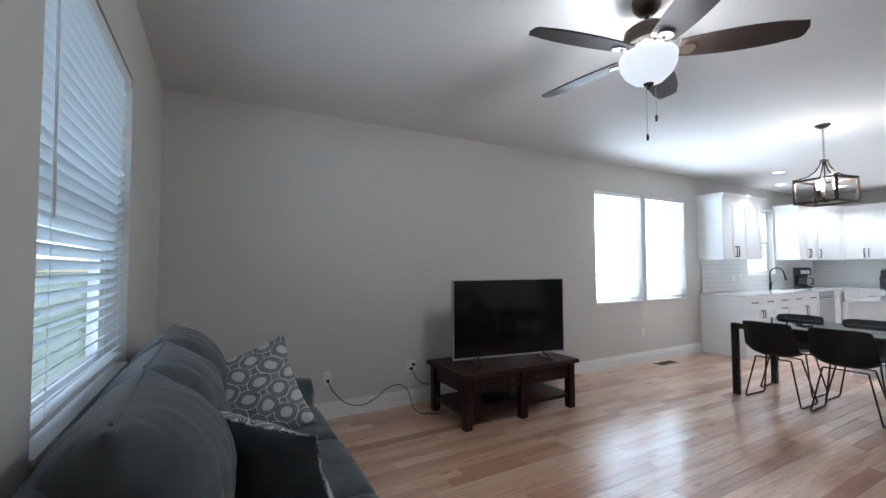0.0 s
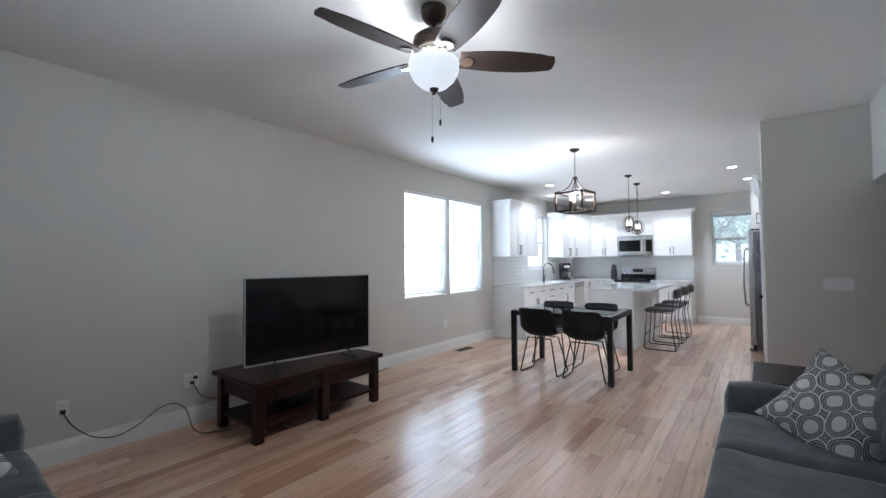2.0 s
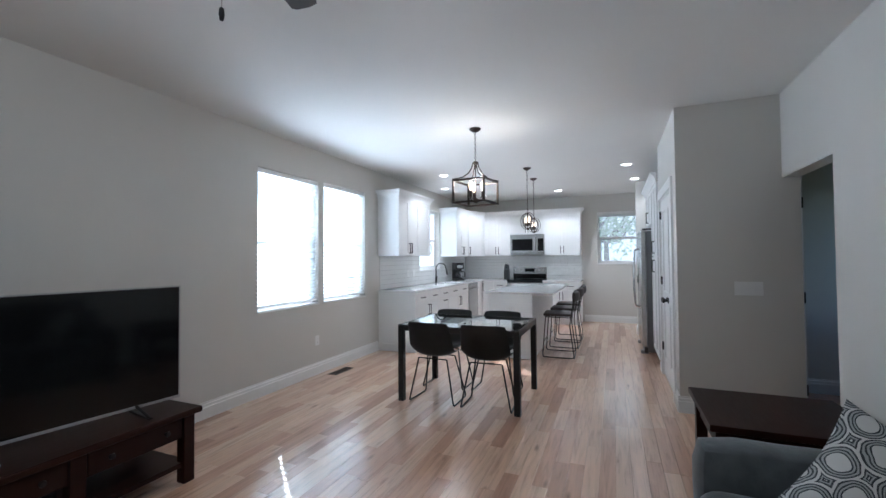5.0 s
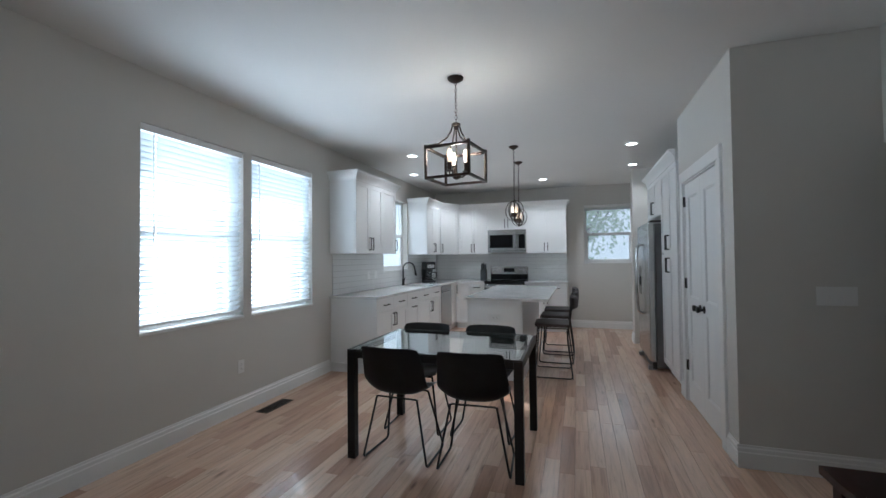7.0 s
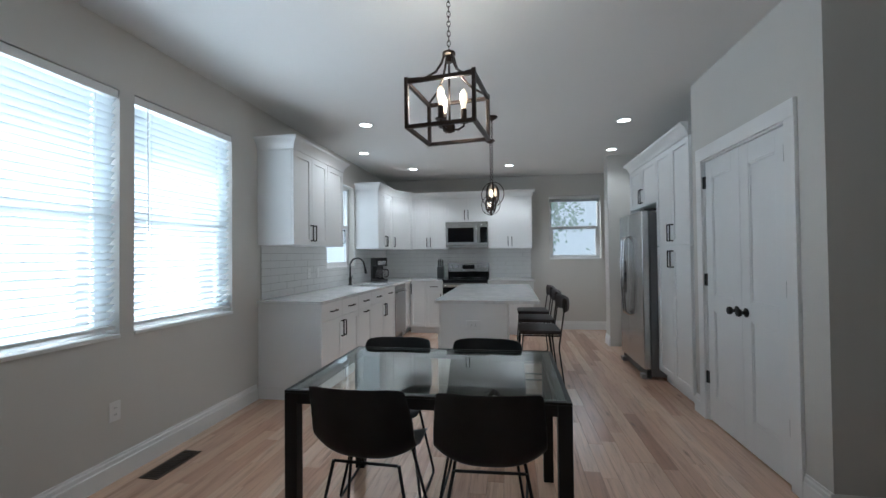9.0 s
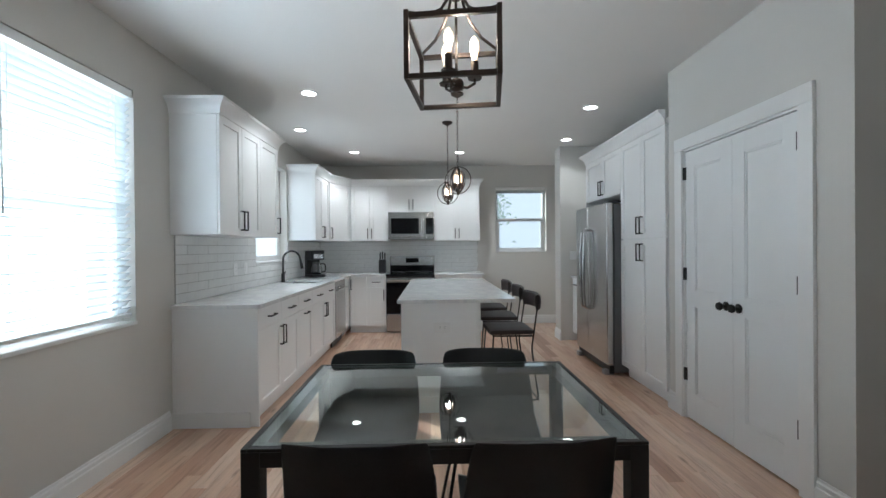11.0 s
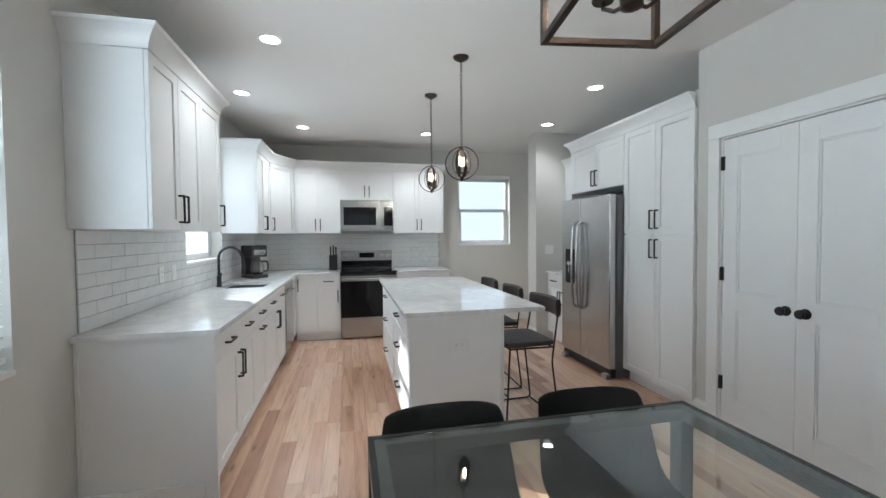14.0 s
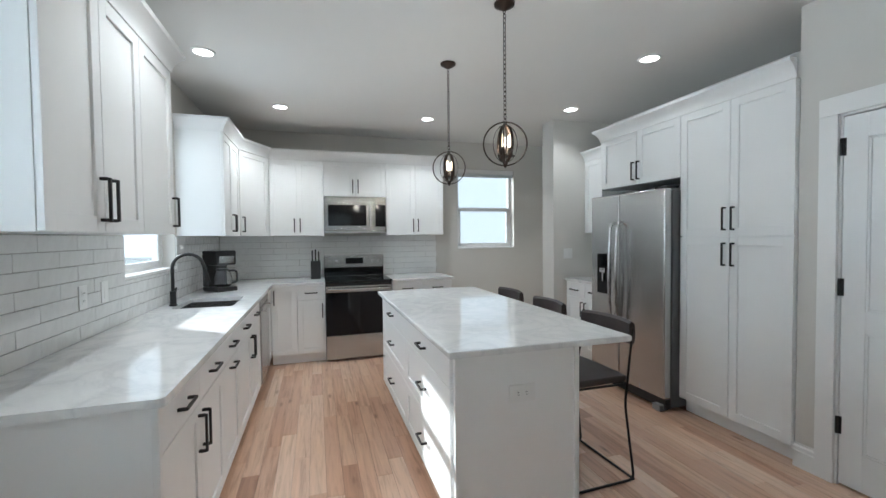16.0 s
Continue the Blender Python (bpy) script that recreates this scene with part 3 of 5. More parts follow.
def cabinet(name, label, m, w, d, z0, z1, fronts, toe=False, group="kitchen cabinets", ends=()):
    """A unit 0..w wide with its fronts at y = 0 (facing -y). fronts: (kind, x0, x1, z0, z1, pull)."""
    c = thing(name, label, "cabinet", m, group=group)
    part("body", boxes((0, w, 0.0215, d, z0, z1), bevel=0.001, seg=1), CAB, c)
    if toe:
        part("toe_kick", boxes((0, w, 0.075, d, 0.0, z0)), CAB, c)
    for kind, x0, x1, a, e, grip in fronts:
        f = part(kind, shaker(x1 - x0 - 0.004, e - a - 0.004), CAB, c, m=pose(x0 + 0.002, 0, a + 0.002))
        fw, fh = x1 - x0 - 0.004, e - a - 0.004
        if grip == "h":
            part("handle", pull(0.13, False), BLACKM, f, "black bar pull", pose(fw / 2, 0, fh / 2))
        elif grip == "ht":
            part("handle", pull(0.13, False), BLACKM, f, "black bar pull", pose(fw / 2, 0, fh - 0.04))
        elif grip:
            hx = 0.03 if grip[0] == "l" else fw - 0.03
            hz = 0.12 if grip[1] == "b" else fh - 0.12
            part("handle", pull(0.16, True), BLACKM, f, "black bar pull", pose(hx, 0, hz))
    return c


def crown(name, path, z, label="white cove crown moulding along the cabinet tops"):
    """Cove crown along a plan path; it flares to the left of the way it runs."""
    prof = [(0.0, 0.0), (0.006, 0.0), (0.008, 0.02), (0.016, 0.045), (0.034, 0.075), (0.058, 0.095), (0.062, 0.115), (0.0, 0.115)]
    pts = [Vector((x, y)) for x, y in path]
    bm = bmesh.new()
    rows = []
    for i, p in enumerate(pts):
        ns = []
        for a, c in ((i - 1, i), (i, i + 1)):
            if a >= 0 and c < len(pts):
                dd = (pts[c] - pts[a]).normalized()
                ns.append(Vector((-dd.y, dd.x)))
        nn = sum(ns, Vector((0, 0)))
        nn = nn / (nn.length ** 2) * len(ns) if len(ns) == 2 else nn
        rows.append([bm.verts.new((p.x + nn.x * o, p.y + nn.y * o, z + h)) for o, h in prof])
    for a, c in zip(rows, rows[1:]):
        for i in range(len(prof)):
            j = (i + 1) % len(prof)
            bm.faces.new((a[i], a[j], c[j], c[i]))
    bm.faces.new(rows[0])
    bm.faces.new(rows[-1][::-1])
    bmesh.ops.recalc_face_normals(bm, faces=bm.faces)
    return solid(name, bm, CAB, label, "crown moulding", kind="structure")


UP0, UP1 = 1.44, 2.335
LF, BF = 3.285, 10.035      # base fronts: north run (y), east run (x)
ULF, UBF = 3.55, 10.365    # upper fronts
# north run, bases
N = NORTH - 0.002
end = thing("end_panel", "plain white cabinet end panel with a front stile", "cabinet panel", pose(6.695, LF, 0))
part("panel", boxes((0.003, 0.018, 0.0, N - LF, 0.0, 0.884), bevel=0.001, seg=1), CAB, end)
part("stile", boxes((0.0, 0.0185, -0.001, 0.02, 0.0, 0.884), bevel=0.001, seg=1), CAB, end)
part("scribe", boxes((-0.003, 0.004, N - LF - 0.018, N - LF, 0.11, 0.884), bevel=0.001, seg=1), CAB, end)
solid("end_panel_base", boxes((6.679, 6.694, LF + 0.06, N, 0.0, 0.11), bevel=0.003), TRIM, "white moulding at the end panel's foot", "baseboard", kind="structure")
cabinet("base_cabinet", "white shaker base cabinet with two drawers over two doors", pose(6.714, LF, 0), 0.91, 0.632, 0.11, 0.884, [("drawer", 0, 0.455, 0.715, 0.88, "h"), ("drawer", 0.455, 0.91, 0.715, 0.88, "h"), ("door", 0, 0.455, 0.115, 0.715, "rt"), ("door", 0.455, 0.91, 0.115, 0.715, "lt")], True)
cabinet("base_cabinet", "white shaker base cabinet with one drawer and pull-out", pose(7.625, LF, 0), 0.455, 0.632, 0.11, 0.884, [("drawer", 0, 0.455, 0.715, 0.88, "h"), ("door", 0, 0.455, 0.115, 0.715, "ht")], True)
sink_base = thing("sink_cabinet", "white shaker sink cabinet with two doors", "cabinet", pose(8.081, LF, 0), group="kitchen cabinets")
SW = 1.028
part("body", boxes((0, 0.02, 0.0215, 0.632, 0.11, 0.884), (SW - 0.02, SW, 0.0215, 0.632, 0.11, 0.884), (0.02, SW - 0.02, 0.0215, 0.632, 0.11, 0.13), (0.02, SW - 0.02, 0.0215, 0.04, 0.69, 0.884)), CAB, sink_base)
part("toe_kick", boxes((0, SW, 0.075, 0.632, 0, 0.11)), CAB, sink_base)
for x0, x1, a, e, grip in ((0, SW / 2, 0.715, 0.88, "h"), (SW / 2, SW, 0.715, 0.88, "h"), (0, SW / 2, 0.115, 0.715, "r"), (SW / 2, SW, 0.115, 0.715, "l")):
    fw, fh = x1 - x0 - 0.004, e - a - 0.004
    f = part("door" if grip != "h" else "drawer", shaker(fw, fh), CAB, sink_base, m=pose(x0 + 0.002, 0, a + 0.002))
    part("handle", pull(0.13, False) if grip == "h" else pull(0.16, True), BLACKM, f, "black bar pull", pose(fw / 2, 0, fh / 2) if grip == "h" else pose(fw - 0.03 if grip == "r" else 0.03, 0, fh - 0.12))
dw = thing("dishwasher", "stainless steel dishwasher under the counter", "dishwasher", pose(9.111, LF - 0.012, 0))
part("body", boxes((0.002, 0.598, 0.03, 0.6, 0.1, 0.88)), BLACKP, dw)
part("door", boxes((0.003, 0.597, 0.0, 0.03, 0.12, 0.80), (0.003, 0.597, 0.004, 0.03, 0.803, 0.878), bevel=0.003), STEEL_H, dw)
part("handle", joined(tube([(0.05, -0.035, 0.765), (0.55, -0.035, 0.765)], 0.009), tube([(0.07, 0, 0.765), (0.07, -0.035, 0.765)], 0.006), tube([(0.53, 0, 0.765), (0.53, -0.035, 0.765)], 0.006)), CHROME, dw)
part("kick_plate", boxes((0.003, 0.597, 0.06, 0.075, 0.0, 0.1)), BLACKP, dw)
cabinet("corner_cabinet", "white corner base cabinet with filler fronts", pose(9.712, LF, 0), EAST - 9.714, 0.632, 0.11, 0.884, [("filler", 0, 0.30, 0.115, 0.88, "")], True)
# east run, bases
cabinet("base_cabinet", "white shaker base cabinet with one tall door", pose(BF, LF - 0.002, 0, 0, 0, -90), 0.27, 0.68, 0.11, 0.884, [("door", 0, 0.27, 0.115, 0.88, "lt")], True)
cabinet("base_cabinet", "white shaker base cabinet with a drawer above a door", pose(BF, 3.012, 0, 0, 0, -90), 0.30, 0.68, 0.11, 0.884, [("drawer", 0, 0.30, 0.715, 0.88, "h"), ("door", 0, 0.30, 0.115, 0.715, "rt")], True)
cabinet("base_cabinet", "white shaker base cabinet with two drawers over doors", pose(BF, 1.945, 0, 0, 0, -90), 0.745, 0.68, 0.11, 0.884, [("drawer", 0, 0.3725, 0.715, 0.88, "h"), ("drawer", 0.3725, 0.745, 0.715, 0.88, "h"), ("door", 0, 0.3725, 0.115, 0.715, "rt"), ("door", 0.3725, 0.745, 0.115, 0.715, "lt")], True)
# uppers
UD = N - ULF
cabinet("wall_cabinet", "white shaker wall cabinet with two doors", pose(6.685, ULF, 0), 0.725, UD, UP0, UP1, [("door", 0, 0.3625, UP0, UP1, "rb"), ("door", 0.3625, 0.725, UP0, UP1, "lb")])
cabinet("wall_cabinet", "narrow white shaker wall cabinet with one door", pose(7.411, ULF, 0), 0.43, UD, UP0, UP1, [("door", 0, 0.43, UP0, UP1, "rb")])
cabinet("wall_cabinet", "white shaker wall cabinet beside the sink window", pose(9.17, ULF, 0), 0.73, UD, UP0, UP1, [("door", 0, 0.365, UP0, UP1, "rb"), ("door", 0.365, 0.73, UP0, UP1, "lb")])
diag = thing("corner_wall_cabinet", "white shaker diagonal corner wall cabinet", "cabinet", pose(0, 0, 0), group="kitchen cabinets")
DA, DB = Vector((9.903, ULF)), Vector((UBF, 3.31))
part("body", prism([(9.903, N), (9.903, ULF + 0.03), (UBF + 0.03, 3.313), (EAST - 0.002, 3.313), (EAST - 0.002, N)], UP0, UP1), CAB, diag)
dlen = (DB - DA).length
dd = part("door", shaker(dlen - 0.03, UP1 - UP0 - 0.004), CAB, diag, m=pose(DA.x + 0.012, DA.y - 0.004, UP0 + 0.002, 0, 0, math.degrees(math.atan2(DB.y - DA.y, DB.x - DA.x))))
part("handle", pull(0.16, True), BLACKM, dd, "black bar pull", pose(0.03, 0, 0.12))
UE = EAST - 0.002 - UBF
cabinet("wall_cabinet", "white shaker wall cabinet with two doors", pose(UBF, 3.31, 0, 0, 0, -90), 0.605, UE, UP0, UP1, [("door", 0, 0.3025, UP0, UP1, "rb"), ("door", 0.3025, 0.605, UP0, UP1, "lb")])
cabinet("wall_cabinet", "short white wall cabinet above the microwave", pose(UBF, 2.704, 0, 0, 0, -90), 0.752, UE, 1.915, UP1, [("door", 0, 0.376, 1.915, UP1, "rb"), ("door", 0.376, 0.752, 1.915, UP1, "lb")])
cabinet("wall_cabinet", "white shaker wall cabinet with two doors", pose(UBF, 1.951, 0, 0, 0, -90), 0.752, UE, UP0, UP1, [("door", 0, 0.376, UP0, UP1, "rb"), ("door", 0.376, 0.752, UP0, UP1, "lb")])
crown("crown_moulding", [(7.841, N), (7.841, ULF), (6.685, ULF), (6.685, N)], UP1)
crown("crown_moulding", [(EAST - 0.002, 1.199), (UBF, 1.199), (UBF, 3.31), (9.903, ULF), (9.17, ULF), (9.17, N)], UP1)
# south side: tall cabinet, refrigerator, coffee cabinet
PF = 0.055
S = -0.618
cabinet("tall_cabinet", "tall white shaker pantry cabinet with four doors", pose(7.752, PF, 0, 0, 0, 180), 0.812, PF - S, 0.11, UP1, [("door", 0, 0.406, 1.395, UP1, "rb"), ("door", 0.406, 0.812, 1.395, UP1, "lb"), ("door", 0, 0.406, 0.115, 1.39, "rt"), ("door", 0.406, 0.812, 0.115, 1.39, "lt")], True)
cabinet("over_fridge_cabinet", "white shaker cabinet above the refrigerator", pose(8.68, PF, 0, 0, 0, 180), 0.926, PF - S, 1.86, UP1, [("door", 0, 0.463, 1.86, UP1, "rb"), ("door", 0.463, 0.926, 1.86, UP1, "lb")])
solid("end_panel", boxes((8.681, 8.699, S, PF, 0, UP1), bevel=0.001, seg=1), CAB, "white panel beside the refrigerator", "cabinet panel")
crown("crown_moulding", [(6.937, PF), (8.70, PF), (8.70, -0.2)], UP1)
cabinet("base_cabinet", "small white base cabinet with two drawers over doors", pose(9.378, 0.0, 0, 0, 0, 180), 0.676, 0.616, 0.11, 0.884, [("drawer", 0, 0.338, 0.715, 0.88, "h"), ("drawer", 0.338, 0.676, 0.715, 0.88, "h"), ("door", 0, 0.338, 0.115, 0.715, "rt"), ("door", 0.338, 0.676, 0.115, 0.715, "lt")], True)
cabinet("wall_cabinet", "small white shaker wall cabinet", pose(9.378, -0.25, 0, 0, 0, 180), 0.676, 0.366, UP0, 2.27, [("door", 0, 0.338, UP0, 2.27, "rb"), ("door", 0.338, 0.676, UP0, 2.27, "lb")])
crown("crown_moulding", [(8.701, -0.25), (9.378, -0.25)], 2.27)


def slab(name, poly, label, z0=0.885, z1=0.915):
    bm = prism(poly, z0, z1)
    bmesh.ops.bevel(bm, geom=[e for e in bm.edges if abs(e.verts[0].co.z - e.verts[1].co.z) < 1e-6], offset=0.004, segments=2, affect="EDGES")
    return solid(name, bm, MARBLE, label, "countertop")


def arc(cx, cy, r, a0, a1, n=6):
    return [(cx + r * math.cos(radians(a0 + (a1 - a0) * i / n)), cy + r * math.sin(radians(a0 + (a1 - a0) * i / n))) for i in range(n + 1)]


# counter with its sink cut-out: four strips round the bowl
CF = LF - 0.025
SK = (8.56, 9.085, 3.40, 3.80)
slab_pieces = [
    [(6.672, N), *arc(6.697, CF + 0.025, 0.025, 180, 270), (SK[0], CF), (SK[0], N)],
    [(SK[0], CF), (SK[1], CF), (SK[1], SK[2]), (SK[0], SK[2])],
    [(SK[0], SK[3]), (SK[1], SK[3]), (SK[1], N), (SK[0], N)],
    [(SK[1], CF), (BF - 0.025, CF), (BF - 0.025, 2.712), (EAST - 0.002, 2.712), (EAST - 0.002, N), (SK[1], N)],
]
bmc = joined(*[prism(p, 0.885, 0.915) for p in slab_pieces])
bmesh.ops.remove_doubles(bmc, verts=bmc.verts[:], dist=1e-5)
solid("countertop", bmc, MARBLE, "polished white marble countertop with grey veins", "countertop")
slab("countertop", [(BF - 0.025, 1.175), (EAST - 0.002, 1.175), (EAST - 0.002, 1.945), (BF - 0.025, 1.945)], "polished white marble countertop beside the range")
slab("countertop", [(8.702, S), (9.378, S), (9.378, 0.025), (8.702, 0.025)], "small white marble countertop on a cabinet")
sink = thing("sink", "undermount stainless steel sink", "sink", pose(0, 0, 0))
a, c, e, g = SK
part("bowl", boxes((a - 0.015, a, e - 0.015, g + 0.015, 0.70, 0.884), (c, c + 0.015, e - 0.015, g + 0.015, 0.70, 0.884), (a, c, e - 0.015, e, 0.70, 0.884), (a, c, g, g + 0.015, 0.70, 0.884), (a, c, e, g, 0.70, 0.712)), STEEL_H, sink)
part("drain", moved(lathe([(0, 0), (0.045, 0), (0.045, 0.004), (0.03, 0.002), (0, 0.001)]), pose((a + c) / 2, (e + g) / 2, 0.712)), CHROME, sink)
fau = thing("faucet", "matt black gooseneck kitchen faucet", "faucet", pose(8.73, 3.83, 0.915))
part("spout", tube([(0, 0, 0.0), (0, 0, 0.28)] + [(0, -0.105 + 0.105 * math.cos(radians(q)), 0.28 + 0.105 * math.sin(radians(q))) for q in range(10, 171, 16)] + [(0, -0.222, 0.235), (0, -0.228, 0.215)], 0.0125, 14), BLACKM, fau)
part("spray_head", tube([(0, -0.221, 0.24), (0, -0.236, 0.165)], lambda s: 0.0155 + 0.003 * s, 14), BLACKM, fau)
part("base", lathe([(0, 0), (0.027, 0), (0.027, 0.01), (0.021, 0.016), (0.021, 0.11), (0, 0.112)], 20), BLACKM, fau)
part("lever", tube([(0.02, 0, 0.075), (0.045, 0, 0.08), (0.06, -0.005, 0.13)], 0.007), BLACKM, fau)

# island
isl = cabinet("kitchen_island", "white kitchen island with two columns of drawers", pose(8.93, 2.232, 0, 0, 0, 180), 2.03, 0.62, 0.11, 0.884, [("drawer", 0.01, 1.01, 0.72, 0.88, "h"), ("drawer", 0.01, 1.01, 0.425, 0.72, "h"), ("drawer", 0.01, 1.01, 0.115, 0.425, "h"), ("drawer", 1.01, 1.98, 0.72, 0.88, "h"), ("drawer", 1.01, 1.98, 0.425, 0.72, "h"), ("drawer", 1.01, 1.98, 0.115, 0.425, "h")], True)
part("end_panel", joined(boxes((2.031, 2.045, 0.0, 0.62, 0.0, 0.884), bevel=0.001, seg=1), boxes((2.045, 2.055, -0.0, 0.018, 0.0, 0.884), (2.045, 2.055, 0.605, 0.62, 0.0, 0.884))), CAB, isl)
part("back_panel", boxes((0, 2.045, 0.621, 0.635, 0.0, 0.884)), CAB, isl)
slab("island_top", [(6.855, 1.315), (9.0, 1.315), (9.0, 2.262), (6.855, 2.262)], "polished white marble island top with grey veins")

# range and microwave
stove = thing("range", "stainless steel electric range with black glass door", "range", pose(EAST - 0.01, 2.71, 0, 0, 0, -90))
W = 0.757
F = -(EAST - 0.01 - 9.985)
part("body", boxes((0.0, W, F + 0.05, -0.002, 0.02, 0.895)), BLACKP, stove)
part("oven_door", boxes((0.004, W - 0.004, F + 0.012, F + 0.05, 0.305, 0.845), bevel=0.004), BLACKG, stove, "black glass oven door")
part("door_trim", boxes((0.004, W - 0.004, F + 0.006, F + 0.05, 0.79, 0.862), bevel=0.004), STEEL_H, stove)
part("handle", joined(boxes((0.03, W - 0.03, F - 0.045, F - 0.022, 0.815, 0.84), bevel=0.006), boxes((0.06, 0.085, F - 0.03, F + 0.01, 0.818, 0.837), (W - 0.085, W - 0.06, F - 0.03, F + 0.01, 0.818, 0.837))), CHROME, stove)
part("drawer", boxes((0.004, W - 0.004, F + 0.012, F + 0.05, 0.03, 0.298), bevel=0.004), STEEL_H, stove, "stainless storage drawer")
part("cooktop", boxes((-0.002, W + 0.002, F + 0.0, -0.075, 0.896, 0.922), bevel=0.004), BLACKG, stove, "black glass cooktop")
part("backguard", boxes((0.0, W, -0.075, -0.004, 0.90, 1.185), bevel=0.006), STEEL_H, stove)
part("lower_guard", boxes((0.004, W - 0.004, -0.085, -0.076, 0.925, 1.03)), BLACKG, stove)
part("display", boxes((0.27, 0.49, -0.082, -0.074, 1.075, 1.15), bevel=0.002), BLACKG, stove)
for x in (0.07, 0.155, 0.60, 0.685):
    part("knob", moved(lathe([(0, 0), (0.022, 0), (0.02, 0.02), (0, 0.022)], 18), pose(x, -0.076, 1.11, 90)), CHROME, stove)
part("burner_rings", joined(*[moved(lathe([(r - 0.002, 0), (r - 0.002, 0.0008), (r, 0.0008), (r, 0)], 32), pose(x, y, 0.9222)) for x, y, r in ((0.2, F + 0.2, 0.1), (0.56, F + 0.2, 0.085), (0.2, F + 0.45, 0.075), (0.56, F + 0.45, 0.1))]), STEEL_H, stove)
micro = thing("microwave", "stainless steel over-range microwave with black window", "microwave", pose(EAST - 0.004, 2.702, 1.47, 0, 0, -90))
MF = -(EAST - 0.004 - 10.33)
part("body", boxes((0.0, 0.748, MF + 0.03, 0, 0, 0.443)), BLACKP, micro)
part("door", boxes((0.002, 0.59, MF, MF + 0.03, 0.03, 0.44), bevel=0.004), STEEL_H, micro)
part("window", boxes((0.045, 0.50, MF - 0.003, MF + 0.001, 0.085, 0.34), bevel=0.002), BLACKG, micro)
part("control_panel", boxes((0.592, 0.746, MF, MF + 0.03, 0.03, 0.44), bevel=0.004), STEEL_H, micro)
part("keypad", boxes((0.61, 0.735, MF - 0.003, MF + 0.001, 0.075, 0.345), bevel=0.002), BLACKG, micro)
part("vent_strip", boxes((0.002, 0.746, MF + 0.004, MF + 0.03, 0.0, 0.028)), STEEL_H, micro)
part("handle", joined(tube([(0.55, MF - 0.035, 0.08), (0.55, MF - 0.035, 0.38)], 0.011), tube([(0.55, MF, 0.1), (0.55, MF - 0.035, 0.1)], 0.007), tube([(0.55, MF, 0.36), (0.55, MF - 0.035, 0.36)], 0.007)), CHROME, micro)

# refrigerator
fr = thing("refrigerator", "stainless steel side-by-side refrigerator with water dispenser", "refrigerator", pose(8.655, 0.20, 0, 0, 0, 180))
FW = 0.90
part("body", boxes((0, FW, 0.075, 0.80, 0.03, 1.76), bevel=0.004), paint("dark_grey_steel", (0.16, 0.16, 0.165), 0.35, 0.8, vary=0.05), fr)
dl = part("freezer_door", boxes((0.003, 0.385, 0.0, 0.07, 0.105, 1.775), bevel=0.012, seg=3), STEEL, fr)
part("fridge_door", boxes((0.391, FW - 0.003, 0.0, 0.07, 0.105, 1.775), bevel=0.012, seg=3), STEEL, fr)
part("dispenser", boxes((0.095, 0.285, -0.004, 0.004, 0.86, 1.235), bevel=0.003), BLACKG, dl, "black water dispenser")
part("dispenser_spout", boxes((0.15, 0.23, -0.022, -0.004, 1.06, 1.10), (0.18, 0.20, -0.02, -0.004, 0.98, 1.06), bevel=0.003), CHROME, dl)
for x, s in ((0.345, -1), (0.432, 1)):
    path = [(x, 0.0, 0.62)] + [(x, -0.055 - 0.018 * math.sin(math.pi * i / 12), 0.64 + 0.86 * i / 12) for i in range(13)] + [(x, 0.0, 1.52)]
    part("handle", tube(rounded(path, 0.03, 3), 0.014, 12), CHROME, fr)
part("kick_grille", boxes((0.01, FW - 0.01, 0.03, 0.08, 0.02, 0.1)), BLACKP, fr)
part("hinge_cover", boxes((FW - 0.14, FW - 0.02, 0.03, 0.16, 1.777, 1.80), bevel=0.004), BLACKP, fr)
for x in (0.03, FW - 0.11):
    part("foot", boxes((x, x + 0.08, -0.015, 0.08, 0.0, 0.05), bevel=0.008), paint("grey_plastic", (0.25, 0.25, 0.25), 0.4), fr)

